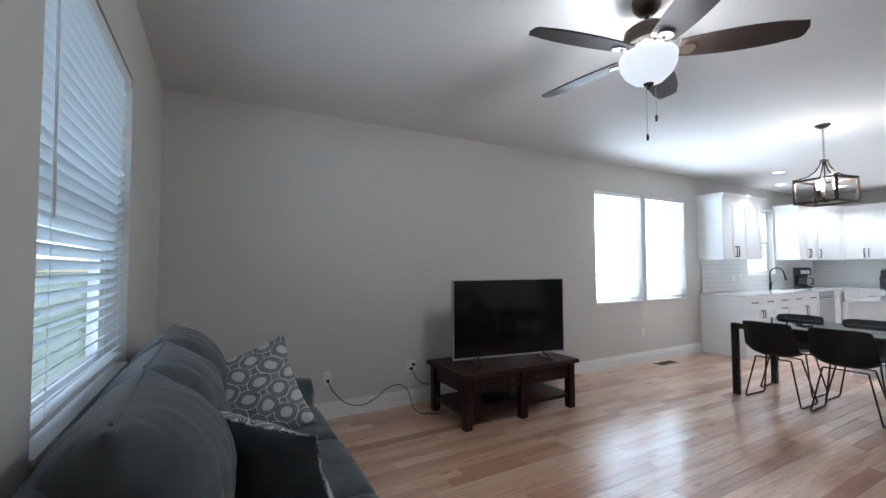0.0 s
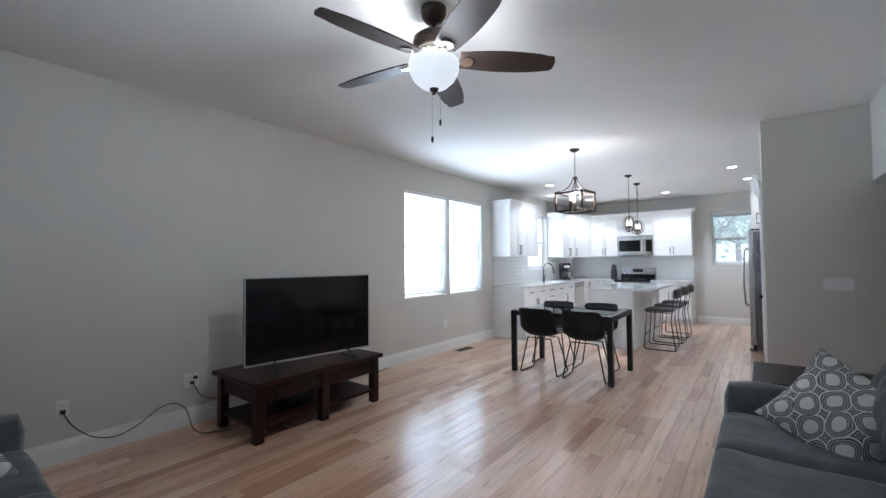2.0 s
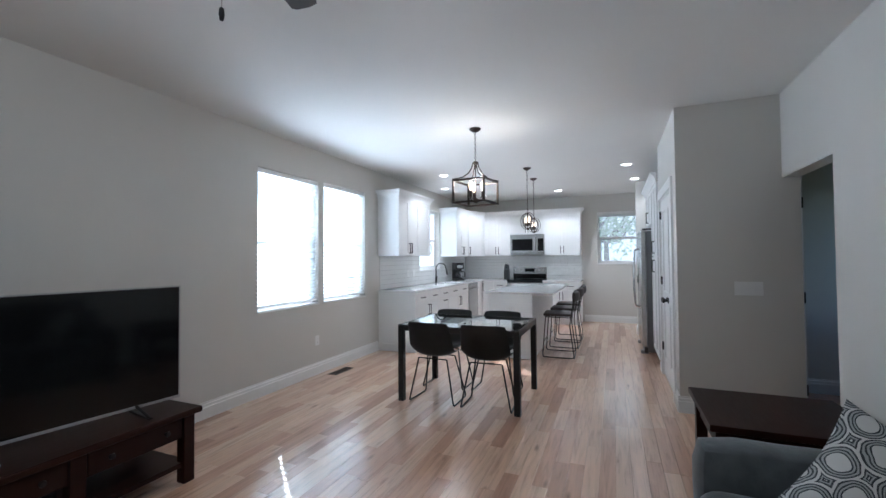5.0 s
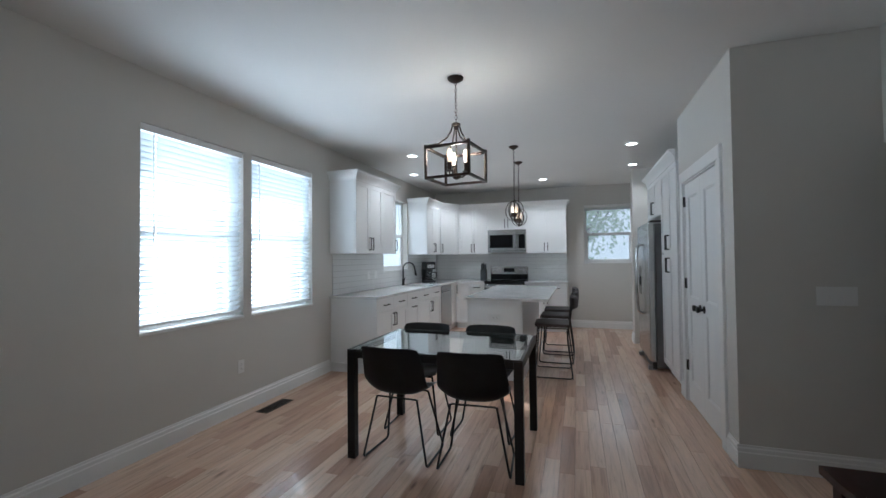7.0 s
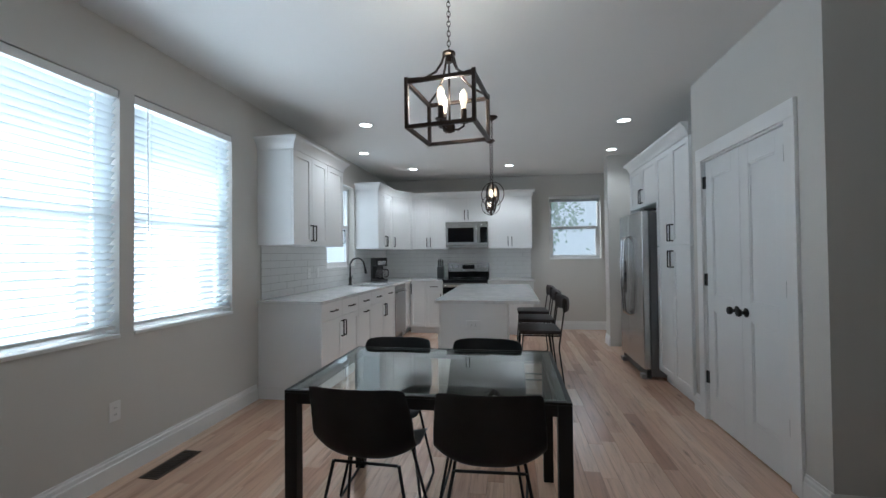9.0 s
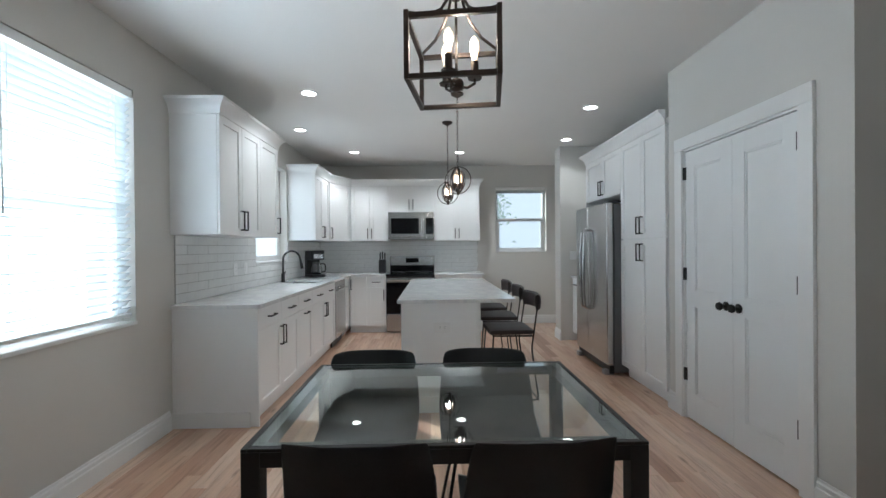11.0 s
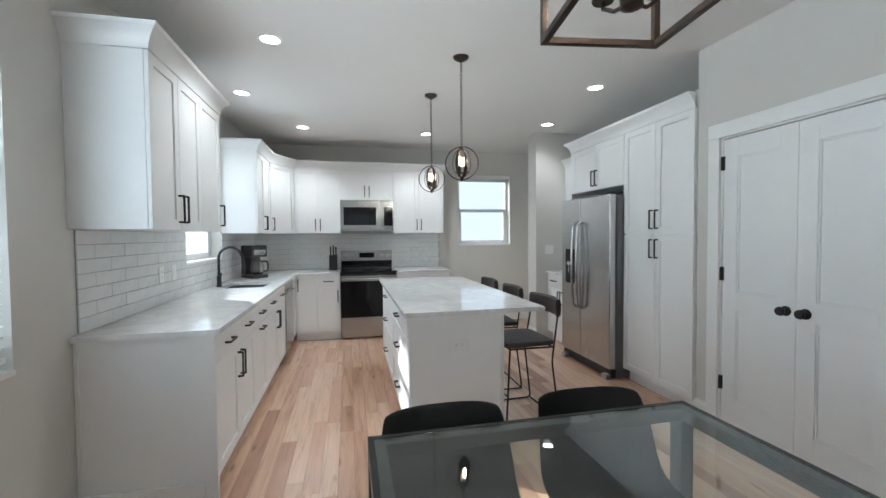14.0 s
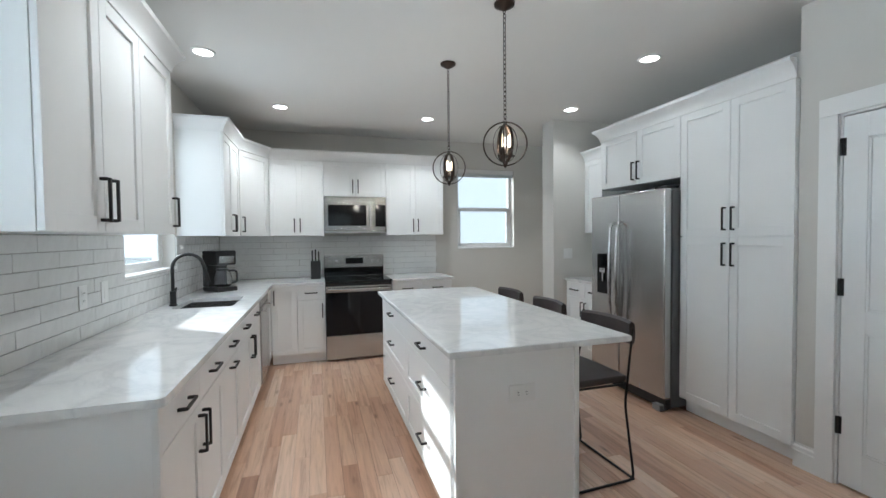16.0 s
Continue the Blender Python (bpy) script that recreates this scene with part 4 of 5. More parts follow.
# ---- soft shapes ----
def cushion(w, d, h, p=8.0, q=0.5, pinch=0.0, wrinkle=0.006, n=22, seed=0.0, side=0):
    """A stuffed cushion lying flat, centred: two sheets that meet in a seam."""
    bm = bmesh.new()
    top, low = {}, {}
    for i in range(n + 1):
        for j in range(n + 1):
            u, v = 2 * i / n - 1, 2 * j / n - 1
            u, v = math.sin(u * math.pi / 2), math.sin(v * math.pi / 2)
            x = w / 2 * u * (1 - pinch * (1 - v * v))
            y = d / 2 * v * (1 - pinch * (1 - u * u))
            t = h / 2 * (max(0, 1 - abs(u) ** p) * max(0, 1 - abs(v) ** p)) ** q
            k = noise.noise((x * 5 + seed, y * 5, seed)) * wrinkle * 1.3 - 0.9 * wrinkle * (1 - abs(noise.noise((x * 13 + seed, y * 5 - x * 4, seed + 3)))) ** 5 + 0.4 * wrinkle * noise.noise((x * 30, y * 14, seed))
            k *= min(1, t / (0.15 * h))
            rim = i in (0, n) or j in (0, n)
            top[i, j] = bm.verts.new((x, y, t + k))
            low[i, j] = top[i, j] if rim else bm.verts.new((x, y, -t + k * 0.5))
    for i in range(n):
        for j in range(n):
            if side >= 0:
                bm.faces.new((top[i, j], top[i + 1, j], top[i + 1, j + 1], top[i, j + 1]))
            f = (low[i, j], low[i, j + 1], low[i + 1, j + 1], low[i + 1, j])
            if side > 0:
                continue
            if f[0] is not top[i, j] or f[2] is not top[i + 1, j + 1] or f[1] is not top[i, j + 1] or f[3] is not top[i + 1, j]:
                bm.faces.new(f)
    bmesh.ops.delete(bm, geom=[v for v in bm.verts if not v.link_faces], context="VERTS")
    bmesh.ops.recalc_face_normals(bm, faces=bm.faces)
    return bm


def soft_block(x0, x1, y0, y1, z0, z1, r=0.05, wrinkle=0.004):
    bm = boxes((x0, x1, y0, y1, z0, z1))
    bmesh.ops.subdivide_edges(bm, edges=bm.edges[:], cuts=5, use_grid_fill=True)
    cx, cy, cz = (x0 + x1) / 2, (y0 + y1) / 2, (z0 + z1) / 2
    hx, hy, hz = (x1 - x0) / 2, (y1 - y0) / 2, (z1 - z0) / 2
    for v in bm.verts:
        q = [v.co.x - cx, v.co.y - cy, v.co.z - cz]
        inner = [max(-a + r, min(a - r, b)) for a, b in zip((hx, hy, hz), q)]
        dv = Vector([b - c for b, c in zip(q, inner)])
        if dv.length > 1e-6:
            dv = dv.normalized() * r
        k = noise.noise(v.co * 6) * wrinkle
        v.co = Vector((cx + inner[0], cy + inner[1], cz + inner[2])) + dv * (1 + k / r)
    return bm


def sofa(label, m, L, D, seats=3, back_h=0.52, seed=0.0, thick=0.25, lean=77, set_back=0.27, frame_h=0.80):
    """Front edge at y = 0 facing -y, back at y = D."""
    s = thing("sofa", label, "sofa", m)
    a = 0.20
    part("base", soft_block(0.03, L - 0.03, 0.04, D - 0.03, 0.06, 0.31, 0.03), SOFA, s)
    part("back_frame", soft_block(0.05, L - 0.05, D - 0.24, D, 0.1, frame_h, 0.08), SOFA, s)
    for x in (0.0, L - a):
        part("arm", soft_block(x, x + a, 0.0, D - 0.05, 0.06, 0.63, 0.07, 0.008), SOFA, s)
    sw = (L - 2 * a) / seats
    for i in range(seats):
        x = a + sw * (i + 0.5)
        c = part("seat_cushion", cushion(sw - 0.006, D - 0.26, 0.22, 14, 0.4, 0, 0.006, 24, seed + i), SOFA, s, m=pose(x, (D - 0.26) / 2 - 0.01, 0.385))
        part("piping", tube([(-(sw - 0.03) / 2, -(D - 0.275) / 2, 0.0), (0, -(D - 0.262) / 2, 0.002), ((sw - 0.03) / 2, -(D - 0.275) / 2, 0.0)], 0.005, 6), SOFA, c)
        bc = part("back_cushion", cushion(sw + 0.01, back_h, thick, 2.6, 0.55, 0.03, 0.014, 44, seed + 5 + i), SOFA, s, m=pose(x + 0.01 * math.sin(i * 3 + seed), D - set_back, 0.485 + back_h / 2 - 0.01, lean + 3 * math.sin(i * 2 + seed), 0, 1.5 * math.sin(i * 5 + seed)))
        bw = (sw + 0.01) / 2 * 0.86
        part("piping", tube([(bw * u, back_h / 2 * (1 - 0.03 * (1 - u * u)), 0.0) for u in [k / 6 - 1 for k in range(13)]], 0.005, 6), SOFA, bc)
    for x in (0.08, L - 0.12):
        for y in (0.08, D - 0.12):
            part("leg", boxes((x - 0.025, x + 0.025, y - 0.025, y + 0.025, 0, 0.065), bevel=0.004), ESPRESSO, s)
    return s


def throw_pillow(label, m, size, material, seed, back=None):
    """A plump square pillow with drawn-out corners; back gives its plain reverse."""
    p = thing("throw_pillow", label, "pillow", m, group="throw pillows")
    shape = (size, size, 0.18, 2.4, 0.6, 0.12, 0.008, 28, seed)
    if back is None:
        part("cover", cushion(*shape), material, p)
    else:
        part("cover", cushion(*shape, 1), material, p, "lattice-print front")
        part("back", cushion(*shape, -1), back, p, "plain slate back")
    h = size / 2
    rim = []
    for k in range(4):
        for i in range(8):
            u = 2 * i / 8 - 1
            q = (u * h * 0.999, -h * (1 - 0.12 * (1 - u * u)))
            for _ in range(k):
                q = (-q[1], q[0])
            rim.append((q[0], q[1], 0.0))
    part("piping", tube(rim, 0.0035, 6, True), material, p)
    return p


def bunched_throw(m):
    """A soft blanket bunched into folds."""
    t = thing("throw_blanket", "navy knitted throw blanket bunched on a sofa", "blanket", m)
    bm = cushion(0.36, 0.30, 0.10, 3.0, 0.6, 0.05, 0.008, 40, 23)
    for v in bm.verts:
        x, y = v.co.x, v.co.y
        v.co.z += 0.035 * noise.noise((x * 9, y * 5, 2)) + 0.018 * math.sin(x * 38 + 5 * noise.noise((x * 4, y * 6, 7)))
    part("folds", bm, DENIM, t)
    part("hem", tube([(-0.165 + 0.33 * i / 16, -0.145 + 0.012 * math.sin(i * 1.7), 0.012 * math.cos(i * 1.3)) for i in range(17)], 0.006, 6), DENIM, t)
    return t


# ---- living room ----
sofa("slate grey velour three-seat sofa under the window", pose(0.58, 0.95, 0, 0, 0, 90), 2.16, 0.95, 3, 0.57, 1.0, 0.42, 80, 0.225, 0.93)
sofa("slate grey velour three-seat sofa along the wall", pose(3.33, 0.26, 0, 0, 0, 180), 2.16, 0.98, 3, 0.47, 9.0, 0.27, 70, 0.28, 0.80)
throw_pillow("grey and white lattice-print throw pillow on a sofa", pose(0.17, 2.60, 0.66) @ pose(0, 0, 0, 62, 0, -4) @ pose(0, 0, 0, 0, 0, 18), 0.54, PRINT, 3)
throw_pillow("throw pillow with lattice-print front and plain slate back", pose(0.16, 1.72, 0.66) @ pose(0, 0, 0, 0, 58, 42) @ pose(0, 0, 0, 0, 0, 8), 0.54, PRINT, 7, SOFA)
throw_pillow("grey and white lattice-print throw pillow in a sofa corner", pose(2.84, -0.205, 0.635) @ pose(0, 0, 0, 0, 58, 170) @ pose(0, 0, 0, 0, 0, -32), 0.455, PRINT, 15)
bunched_throw(pose(1.80, -0.37, 0.80) @ pose(0, 0, 0, -62, 0, 6))

side = thing("side_table", "dark espresso wooden side table beside the sofa", "side table", pose(3.62, -0.60, 0))
part("tabletop", boxes((0, 0.66, 0, 0.73, 0.515, 0.55), bevel=0.006), ESPRESSO, side)
part("apron", boxes((0.05, 0.61, 0.05, 0.68, 0.40, 0.515), bevel=0.002), ESPRESSO, side)
part("lower_shelf", boxes((0.05, 0.61, 0.05, 0.68, 0.13, 0.155), bevel=0.002), ESPRESSO, side)
for x in (0.03, 0.57):
    for y in (0.03, 0.64):
        part("leg", boxes((x, x + 0.06, y, y + 0.06, 0, 0.515), bevel=0.004), ESPRESSO, side)

tvs = thing("tv_stand", "dark espresso wooden media table with drawers", "tv stand", pose(1.775, 3.02, 0))
TW, TD = 1.30, 0.70
part("tabletop", boxes((0, TW, 0, TD, 0.425, 0.462), bevel=0.008, seg=3), ESPRESSO, tvs)
part("apron", boxes((0.06, TW - 0.06, 0.055, TD - 0.05, 0.285, 0.425), bevel=0.002), ESPRESSO, tvs)
part("lower_shelf", boxes((0.05, TW - 0.05, 0.06, TD - 0.06, 0.10, 0.13), bevel=0.003), ESPRESSO, tvs)
for x in (0.03, TW / 2 - 0.035, TW - 0.10):
    for y in (0.035, TD - 0.105):
        part("leg", boxes((x, x + 0.07, y, y + 0.07, 0, 0.425), bevel=0.005), ESPRESSO, tvs)
for x0, x1 in ((0.11, TW / 2 - 0.045), (TW / 2 + 0.045, TW - 0.11)):
    dr = part("drawer", boxes((x0, x1, 0.044, 0.06, 0.298, 0.412), bevel=0.004), ESPRESSO, tvs)
    for x in (x0 + 0.1, x1 - 0.1):
        part("knob", moved(lathe([(0, 0), (0.009, 0), (0.008, 0.01), (0.016, 0.018), (0.014, 0.027), (0, 0.03)], 16), pose(x, 0.044, 0.355, 90)), BLACKM, dr)
solid("cable_box", boxes((2.22, 2.45, 3.3, 3.48, 0.131, 0.175), bevel=0.004), BLACKP, "small black media box on a shelf", "media box")
tv = thing("television", "large flat-screen television, switched off", "television", pose(2.445, 3.262, 0.462, 0, 0, -8.8))
part("casing", boxes((-0.585, 0.585, 0.0, 0.045, 0.058, 0.768), bevel=0.006), BLACKP, tv)
part("bezel", boxes((-0.588, 0.588, -0.004, 0.012, 0.052, 0.068), (-0.588, 0.588, -0.004, 0.012, 0.763, 0.771), (-0.588, -0.580, -0.004, 0.012, 0.068, 0.763), (0.580, 0.588, -0.004, 0.012, 0.068, 0.763), bevel=0.0015), SILVER, tv, "thin silver bezel")
part("screen", boxes((-0.5795, 0.5795, -0.0015, 0.002, 0.0685, 0.7625)), SCREEN, tv)
for x in (-0.37, 0.37):
    part("foot", joined(tube([(x, -0.11, 0.008), (x - 0.03 * (1 if x > 0 else -1), 0.02, 0.075)], 0.009, 8), tube([(x, 0.13, 0.008), (x - 0.03 * (1 if x > 0 else -1), 0.03, 0.075)], 0.009, 8), boxes((x - 0.012, x + 0.012, -0.12, 0.14, 0.0, 0.012), bevel=0.003)), BLACKP, tv)

# ---- ceiling fan ----
fan = thing("ceiling_fan", "dark five-blade ceiling fan with a lit frosted bowl", "ceiling fan", pose(1.95, 1.46, HIGH) @ Matrix.Diagonal((0.95, 0.95, 1.02, 1)))
part("canopy", lathe([(0, 0), (0.072, 0), (0.076, -0.02), (0.07, -0.05), (0.045, -0.078), (0.02, -0.085), (0, -0.085)], 32), BRONZE, fan)
part("downrod", lathe([(0, -0.08), (0.013, -0.08), (0.013, -0.14), (0, -0.14)], 16), BRONZE, fan)
part("motor", lathe([(0, -0.125), (0.04, -0.128), (0.085, -0.145), (0.118, -0.17), (0.122, -0.20), (0.105, -0.225), (0, -0.23)], 40), BRONZE, fan)
part("collar", lathe([(0, -0.226), (0.10, -0.226), (0.108, -0.25), (0.085, -0.285), (0.09, -0.30), (0, -0.30)], 40), NICKEL, fan, "brushed nickel collar")
bowl = part("bowl", lathe([(0.137, -0.292), (0.143, -0.294), (0.147, -0.31), (0.141, -0.35), (0.12, -0.39), (0.08, -0.425), (0.028, -0.44), (0, -0.442), (0, -0.436), (0.028, -0.434), (0.076, -0.42), (0.115, -0.386), (0.136, -0.348), (0.141, -0.31), (0.137, -0.292)], 40), BOWL, fan, "lit frosted glass bowl")
bowl.visible_shadow = False
part("finial", lathe([(0, -0.435), (0.028, -0.438), (0.024, -0.45), (0.01, -0.458), (0.012, -0.468), (0, -0.474)], 20), BRONZE, fan)
for k in range(5):
    q = pose(0, 0, -0.278, 0, 0, 169 - 72 * k)
    bm = bmesh.new()
    out = []
    for i in range(13):
        s = i / 12
        x = 0.15 + 0.55 * s
        hw = 0.052 + 0.026 * math.sin(math.pi * min(1, s * 0.9 + 0.05)) + (0.006 if s < 0.9 else 0)
        out.append((x, hw))
    ring = [(x, hw) for x, hw in out] + [(0.715, 0.035)] + [(0.715, -0.02)] + [(x, -hw) for x, hw in out[::-1]]
    lo = [bm.verts.new((x, y, -0.004)) for x, y in ring]
    hi = [bm.verts.new((x, y, 0.004)) for x, y in ring]
    bm.faces.new(lo[::-1])
    bm.faces.new(hi)
    for i in range(len(ring)):
        j = (i + 1) % len(ring)
        bm.faces.new((lo[i], lo[j], hi[j], hi[i]))
    bmesh.ops.recalc_face_normals(bm, faces=bm.faces)
    blade = part("blade", bm, BLADE, fan, m=q @ pose(0, 0, 0, -12))
    part("blade_iron", joined(tube([(0.09, 0, 0.0), (0.13, 0, -0.012), (0.17, 0, -0.009)], 0.011, 8), moved(lathe([(0, -0.006), (0.038, -0.006), (0.036, 0.0), (0, 0.0)], 24), pose(0.19, 0, -0.006))), NICKEL, blade, "nickel blade iron", pose(0, 0, 0))
for x, y, z in ((0.03, -0.02, -0.60), (-0.02, 0.0, -0.70)):
    ch = part("pull_chain", tube([(x, y, -0.43), (x, y, z)], 0.0016, 6), NICKEL, fan)
    part("chain_fob", moved(lathe([(0, 0), (0.006, -0.004), (0.0075, -0.02), (0.005, -0.034), (0, -0.036)], 12), pose(x, y, z)), BLACKM, ch)


def chain(z0, z1, r=0.009, wire=0.0022):
    """Alternating oval links from z0 up to z1."""
    bms = []
    z = z0
    k = 0
    while z < z1 - 0.01:
        pts = [(r * math.cos(2 * math.pi * i / 10), 0, z + 0.015 + 0.017 * math.sin(2 * math.pi * i / 10)) for i in range(10)]
        b = tube(pts, wire, 5, True)
        bms.append(moved(b, pose(0, 0, 0, 0, 0, 90 * (k % 2) + 20)))
        z += 0.026
        k += 1
    return joined(*bms)


def candle(at, parent, h=0.07, bulb=0.105, br=0.02):
    c = part("candle_sleeve", moved(lathe([(0, 0), (0.028, 0.0), (0.03, 0.006), (0.016, 0.01), (0.016, h), (0, h)], 18), pose(*at)), BRONZE, parent)
    part("bulb", moved(lathe([(0, 0), (0.009, 0.004), (0.012, 0.02), (br, bulb * 0.55), (br * 0.85, bulb * 0.8), (0.006, bulb * 0.98), (0, bulb)], 18), pose(at[0], at[1], at[2] + h)), BULB, c, "glowing filament bulb")


cage = thing("cage_chandelier", "dark bronze open-cage chandelier with three glowing bulbs", "chandelier", pose(5.275, 1.872, 0, 0, 0, -8))
part("canopy", lathe([(0, HIGH), (0.062, HIGH), (0.06, HIGH - 0.012), (0.035, HIGH - 0.03), (0.012, HIGH - 0.038), (0, HIGH - 0.04)], 28), BRONZE, cage)
part("chain", chain(2.40, HIGH - 0.035), BRONZE, cage)
part("hub", lathe([(0, 2.41), (0.012, 2.405), (0.035, 2.39), (0.035, 2.38), (0.018, 2.372), (0.018, 2.34), (0, 2.335)], 24), BRONZE, cage)
hs, b2 = 0.172, 0.0095
Z0, Z1 = 1.955, 2.20
for x in (-hs, hs):
    for y in (-hs, hs):
        part("post", boxes((x - b2, x + b2, y - b2, y + b2, Z0, Z1 + 0.012), bevel=0.0015), BRONZE, cage)
        sx, sy = (1 if x > 0 else -1), (1 if y > 0 else -1)
        part("scroll_arm", tube([(0.02 * sx, 0.02 * sy, 2.375), (0.03 * sx, 0.03 * sy, 2.33), (0.055 * sx, 0.055 * sy, 2.275), (0.10 * sx, 0.10 * sy, 2.23), (hs * sx, hs * sy, 2.205)], 0.0065, 8), BRONZE, cage)
for z in (Z0 + b2, Z1 - b2):
    for s in (-1, 1):
        part("rail", boxes((-hs + b2, hs - b2, s * hs - b2, s * hs + b2, z - b2, z + b2), bevel=0.0015), BRONZE, cage)
        part("rail", boxes((s * hs - b2, s * hs + b2, -hs + b2, hs - b2, z - b2, z + b2), bevel=0.0015), BRONZE, cage)
part("stem", tube([(0, 0, 1.99), (0, 0, 2.34)], 0.006, 10), BRONZE, cage)
part("socket_hub", lathe([(0, 1.965), (0.012, 1.967), (0.028, 1.975), (0.03, 2.0), (0.024, 2.012), (0, 2.014)], 20), BRONZE, cage)
for k in range(3):
    ax, ay = 0.075 * math.cos(radians(120 * k + 40)), 0.075 * math.sin(radians(120 * k + 40))
    part("arm", tube([(0.02 * ax / 0.075, 0.02 * ay / 0.075, 1.985), (0.6 * ax, 0.6 * ay, 1.982), (ax, ay, 2.0), (ax, ay, 2.022)], 0.006, 8), BRONZE, cage)
    candle((ax, ay, 2.018), cage)
glow_lamp("chandelier_glow", (5.275, 1.872, 2.17), 9, 0.05)


def orb_pendant(m):
    p = thing("orb_pendant", "bronze orb pendant with glowing candle bulbs over the island", "pendant lamp", m, group="island pendants")
    part("canopy", lathe([(0, 0), (0.06, 0), (0.058, -0.012), (0.03, -0.03), (0.01, -0.04), (0, -0.042)], 28), BRONZE, p)
    top = -0.685
    part("chain", chain(top, -0.035), BRONZE, p)
    c = -0.80
    for k, r in ((68, 0.125), (150, 0.115)):
        pts = [(r * math.cos(2 * math.pi * i / 40), 0, c + r * math.sin(2 * math.pi * i / 40)) for i in range(40)]
        part("ring", moved(tube(pts, 0.0042, 8, True), pose(0, 0, 0, 0, 0, k)), BRONZE, p)
    for k in range(6):
        w = 0.009
        bm = bmesh.new()
        rows = []
        for i in range(17):
            s = math.pi * i / 16
            rr, z = 0.068 * math.sin(s), c + 0.108 * math.cos(s)
            rows.append([bm.verts.new((rr, -w, z)), bm.verts.new((rr, w, z)), bm.verts.new((rr + 0.003, w, z)), bm.verts.new((rr + 0.003, -w, z))])
        for a, e in zip(rows, rows[1:]):
            for i in range(4):
                j = (i + 1) % 4
                bm.faces.new((a[i], a[j], e[j], e[i]))
        bmesh.ops.recalc_face_normals(bm, faces=bm.faces)
        part("band", moved(bm, pose(0, 0, 0, 0, 0, 60 * k + 10)), BRONZE, p)
    part("finial", lathe([(0, c - 0.14), (0.006, c - 0.135), (0.012, c - 0.12), (0.016, c - 0.105), (0, c - 0.10)], 16), BRONZE, p)
    part("cap", lathe([(0, top + 0.01), (0.008, top + 0.005), (0.016, c + 0.105), (0, c + 0.10)], 16), BRONZE, p)
    for k in range(3):
        candle((0.028 * math.cos(radians(120 * k)), 0.028 * math.sin(radians(120 * k)), c - 0.075), p, 0.05, 0.08, 0.014)
    return p


for x, y in ((7.385, 1.74), (8.255, 1.80)):
    orb_pendant(pose(x, y, HIGH))
    glow_lamp("pendant_glow", (x, y, HIGH - 0.80), 4, 0.04)

for x, y in ((7.37, 3.09), (8.53, 3.54), (9.69, 3.12), (9.73, 1.57), (7.75, 0.36), (9.0, 0.20)):
    dl = thing("downlight", "round white recessed downlight, switched on", "downlight", pose(x, y, HIGH), group="recessed downlights")
    part("trim", lathe([(0.062, -0.001), (0.082, -0.001), (0.08, -0.007), (0.062, -0.009)], 32), TRIM, dl)
    part("lens", lathe([(0, -0.001), (0.0635, -0.001), (0.0635, -0.005), (0, -0.006)], 32), CANLENS, dl)
    sp = bpy.data.lights.new("downlight_beam", "SPOT")
    sp.energy, sp.spot_size, sp.spot_blend, sp.shadow_soft_size, sp.color = (14 if x > 8.5 else 4) if y < 1 else 14 if y > 3.4 else (44 if x > 9 else 38), radians(130), 0.6, 0.06, (1, 0.96, 0.91)
    so = new("downlight_beam", sp)
    so.matrix_world = look((x, y, HIGH - 0.012), (x, y, 0))
glow_lamp("fan_glow", (1.95, 1.46, 2.375), 16, 0.11, (1, 0.93, 0.84))

# ---- dining set ----
tbl = thing("dining_table", "glass-topped dining table with a black metal frame", "dining table", pose(4.80, 1.335, 0))
A, Bw = 0.87, 1.205
lg = 0.055
for x in (0, A - lg):
    for y in (0, Bw - lg):
        part("leg", boxes((x, x + lg, y, y + lg, 0, 0.735), bevel=0.002), BLACKM, tbl)
part("rail", boxes((lg, A - lg, 0, lg, 0.69, 0.735), bevel=0.002), BLACKM, tbl)
part("rail", boxes((lg, A - lg, Bw - lg, Bw, 0.69, 0.735), bevel=0.002), BLACKM, tbl)
part("rail", boxes((0, lg, lg, Bw - lg, 0.69, 0.735), bevel=0.002), BLACKM, tbl)
part("rail", boxes((A - lg, A, lg, Bw - lg, 0.69, 0.735), bevel=0.002), BLACKM, tbl)
lip = 0.018
part("lip", boxes((0, A, 0, lip, 0.7355, 0.746), (0, A, Bw - lip, Bw, 0.7355, 0.746), (0, lip, lip, Bw - lip, 0.7355, 0.746), (A - lip, A, lip, Bw - lip, 0.7355, 0.746), bevel=0.0012, seg=1), BLACKM, tbl)
gt = part("tabletop", boxes((lip + 0.001, A - lip - 0.001, lip + 0.001, Bw - lip - 0.001, 0.737, 0.7455), bevel=0.001), TABLEGLASS, tbl, "clear greenish glass top")
gt.visible_shadow = False


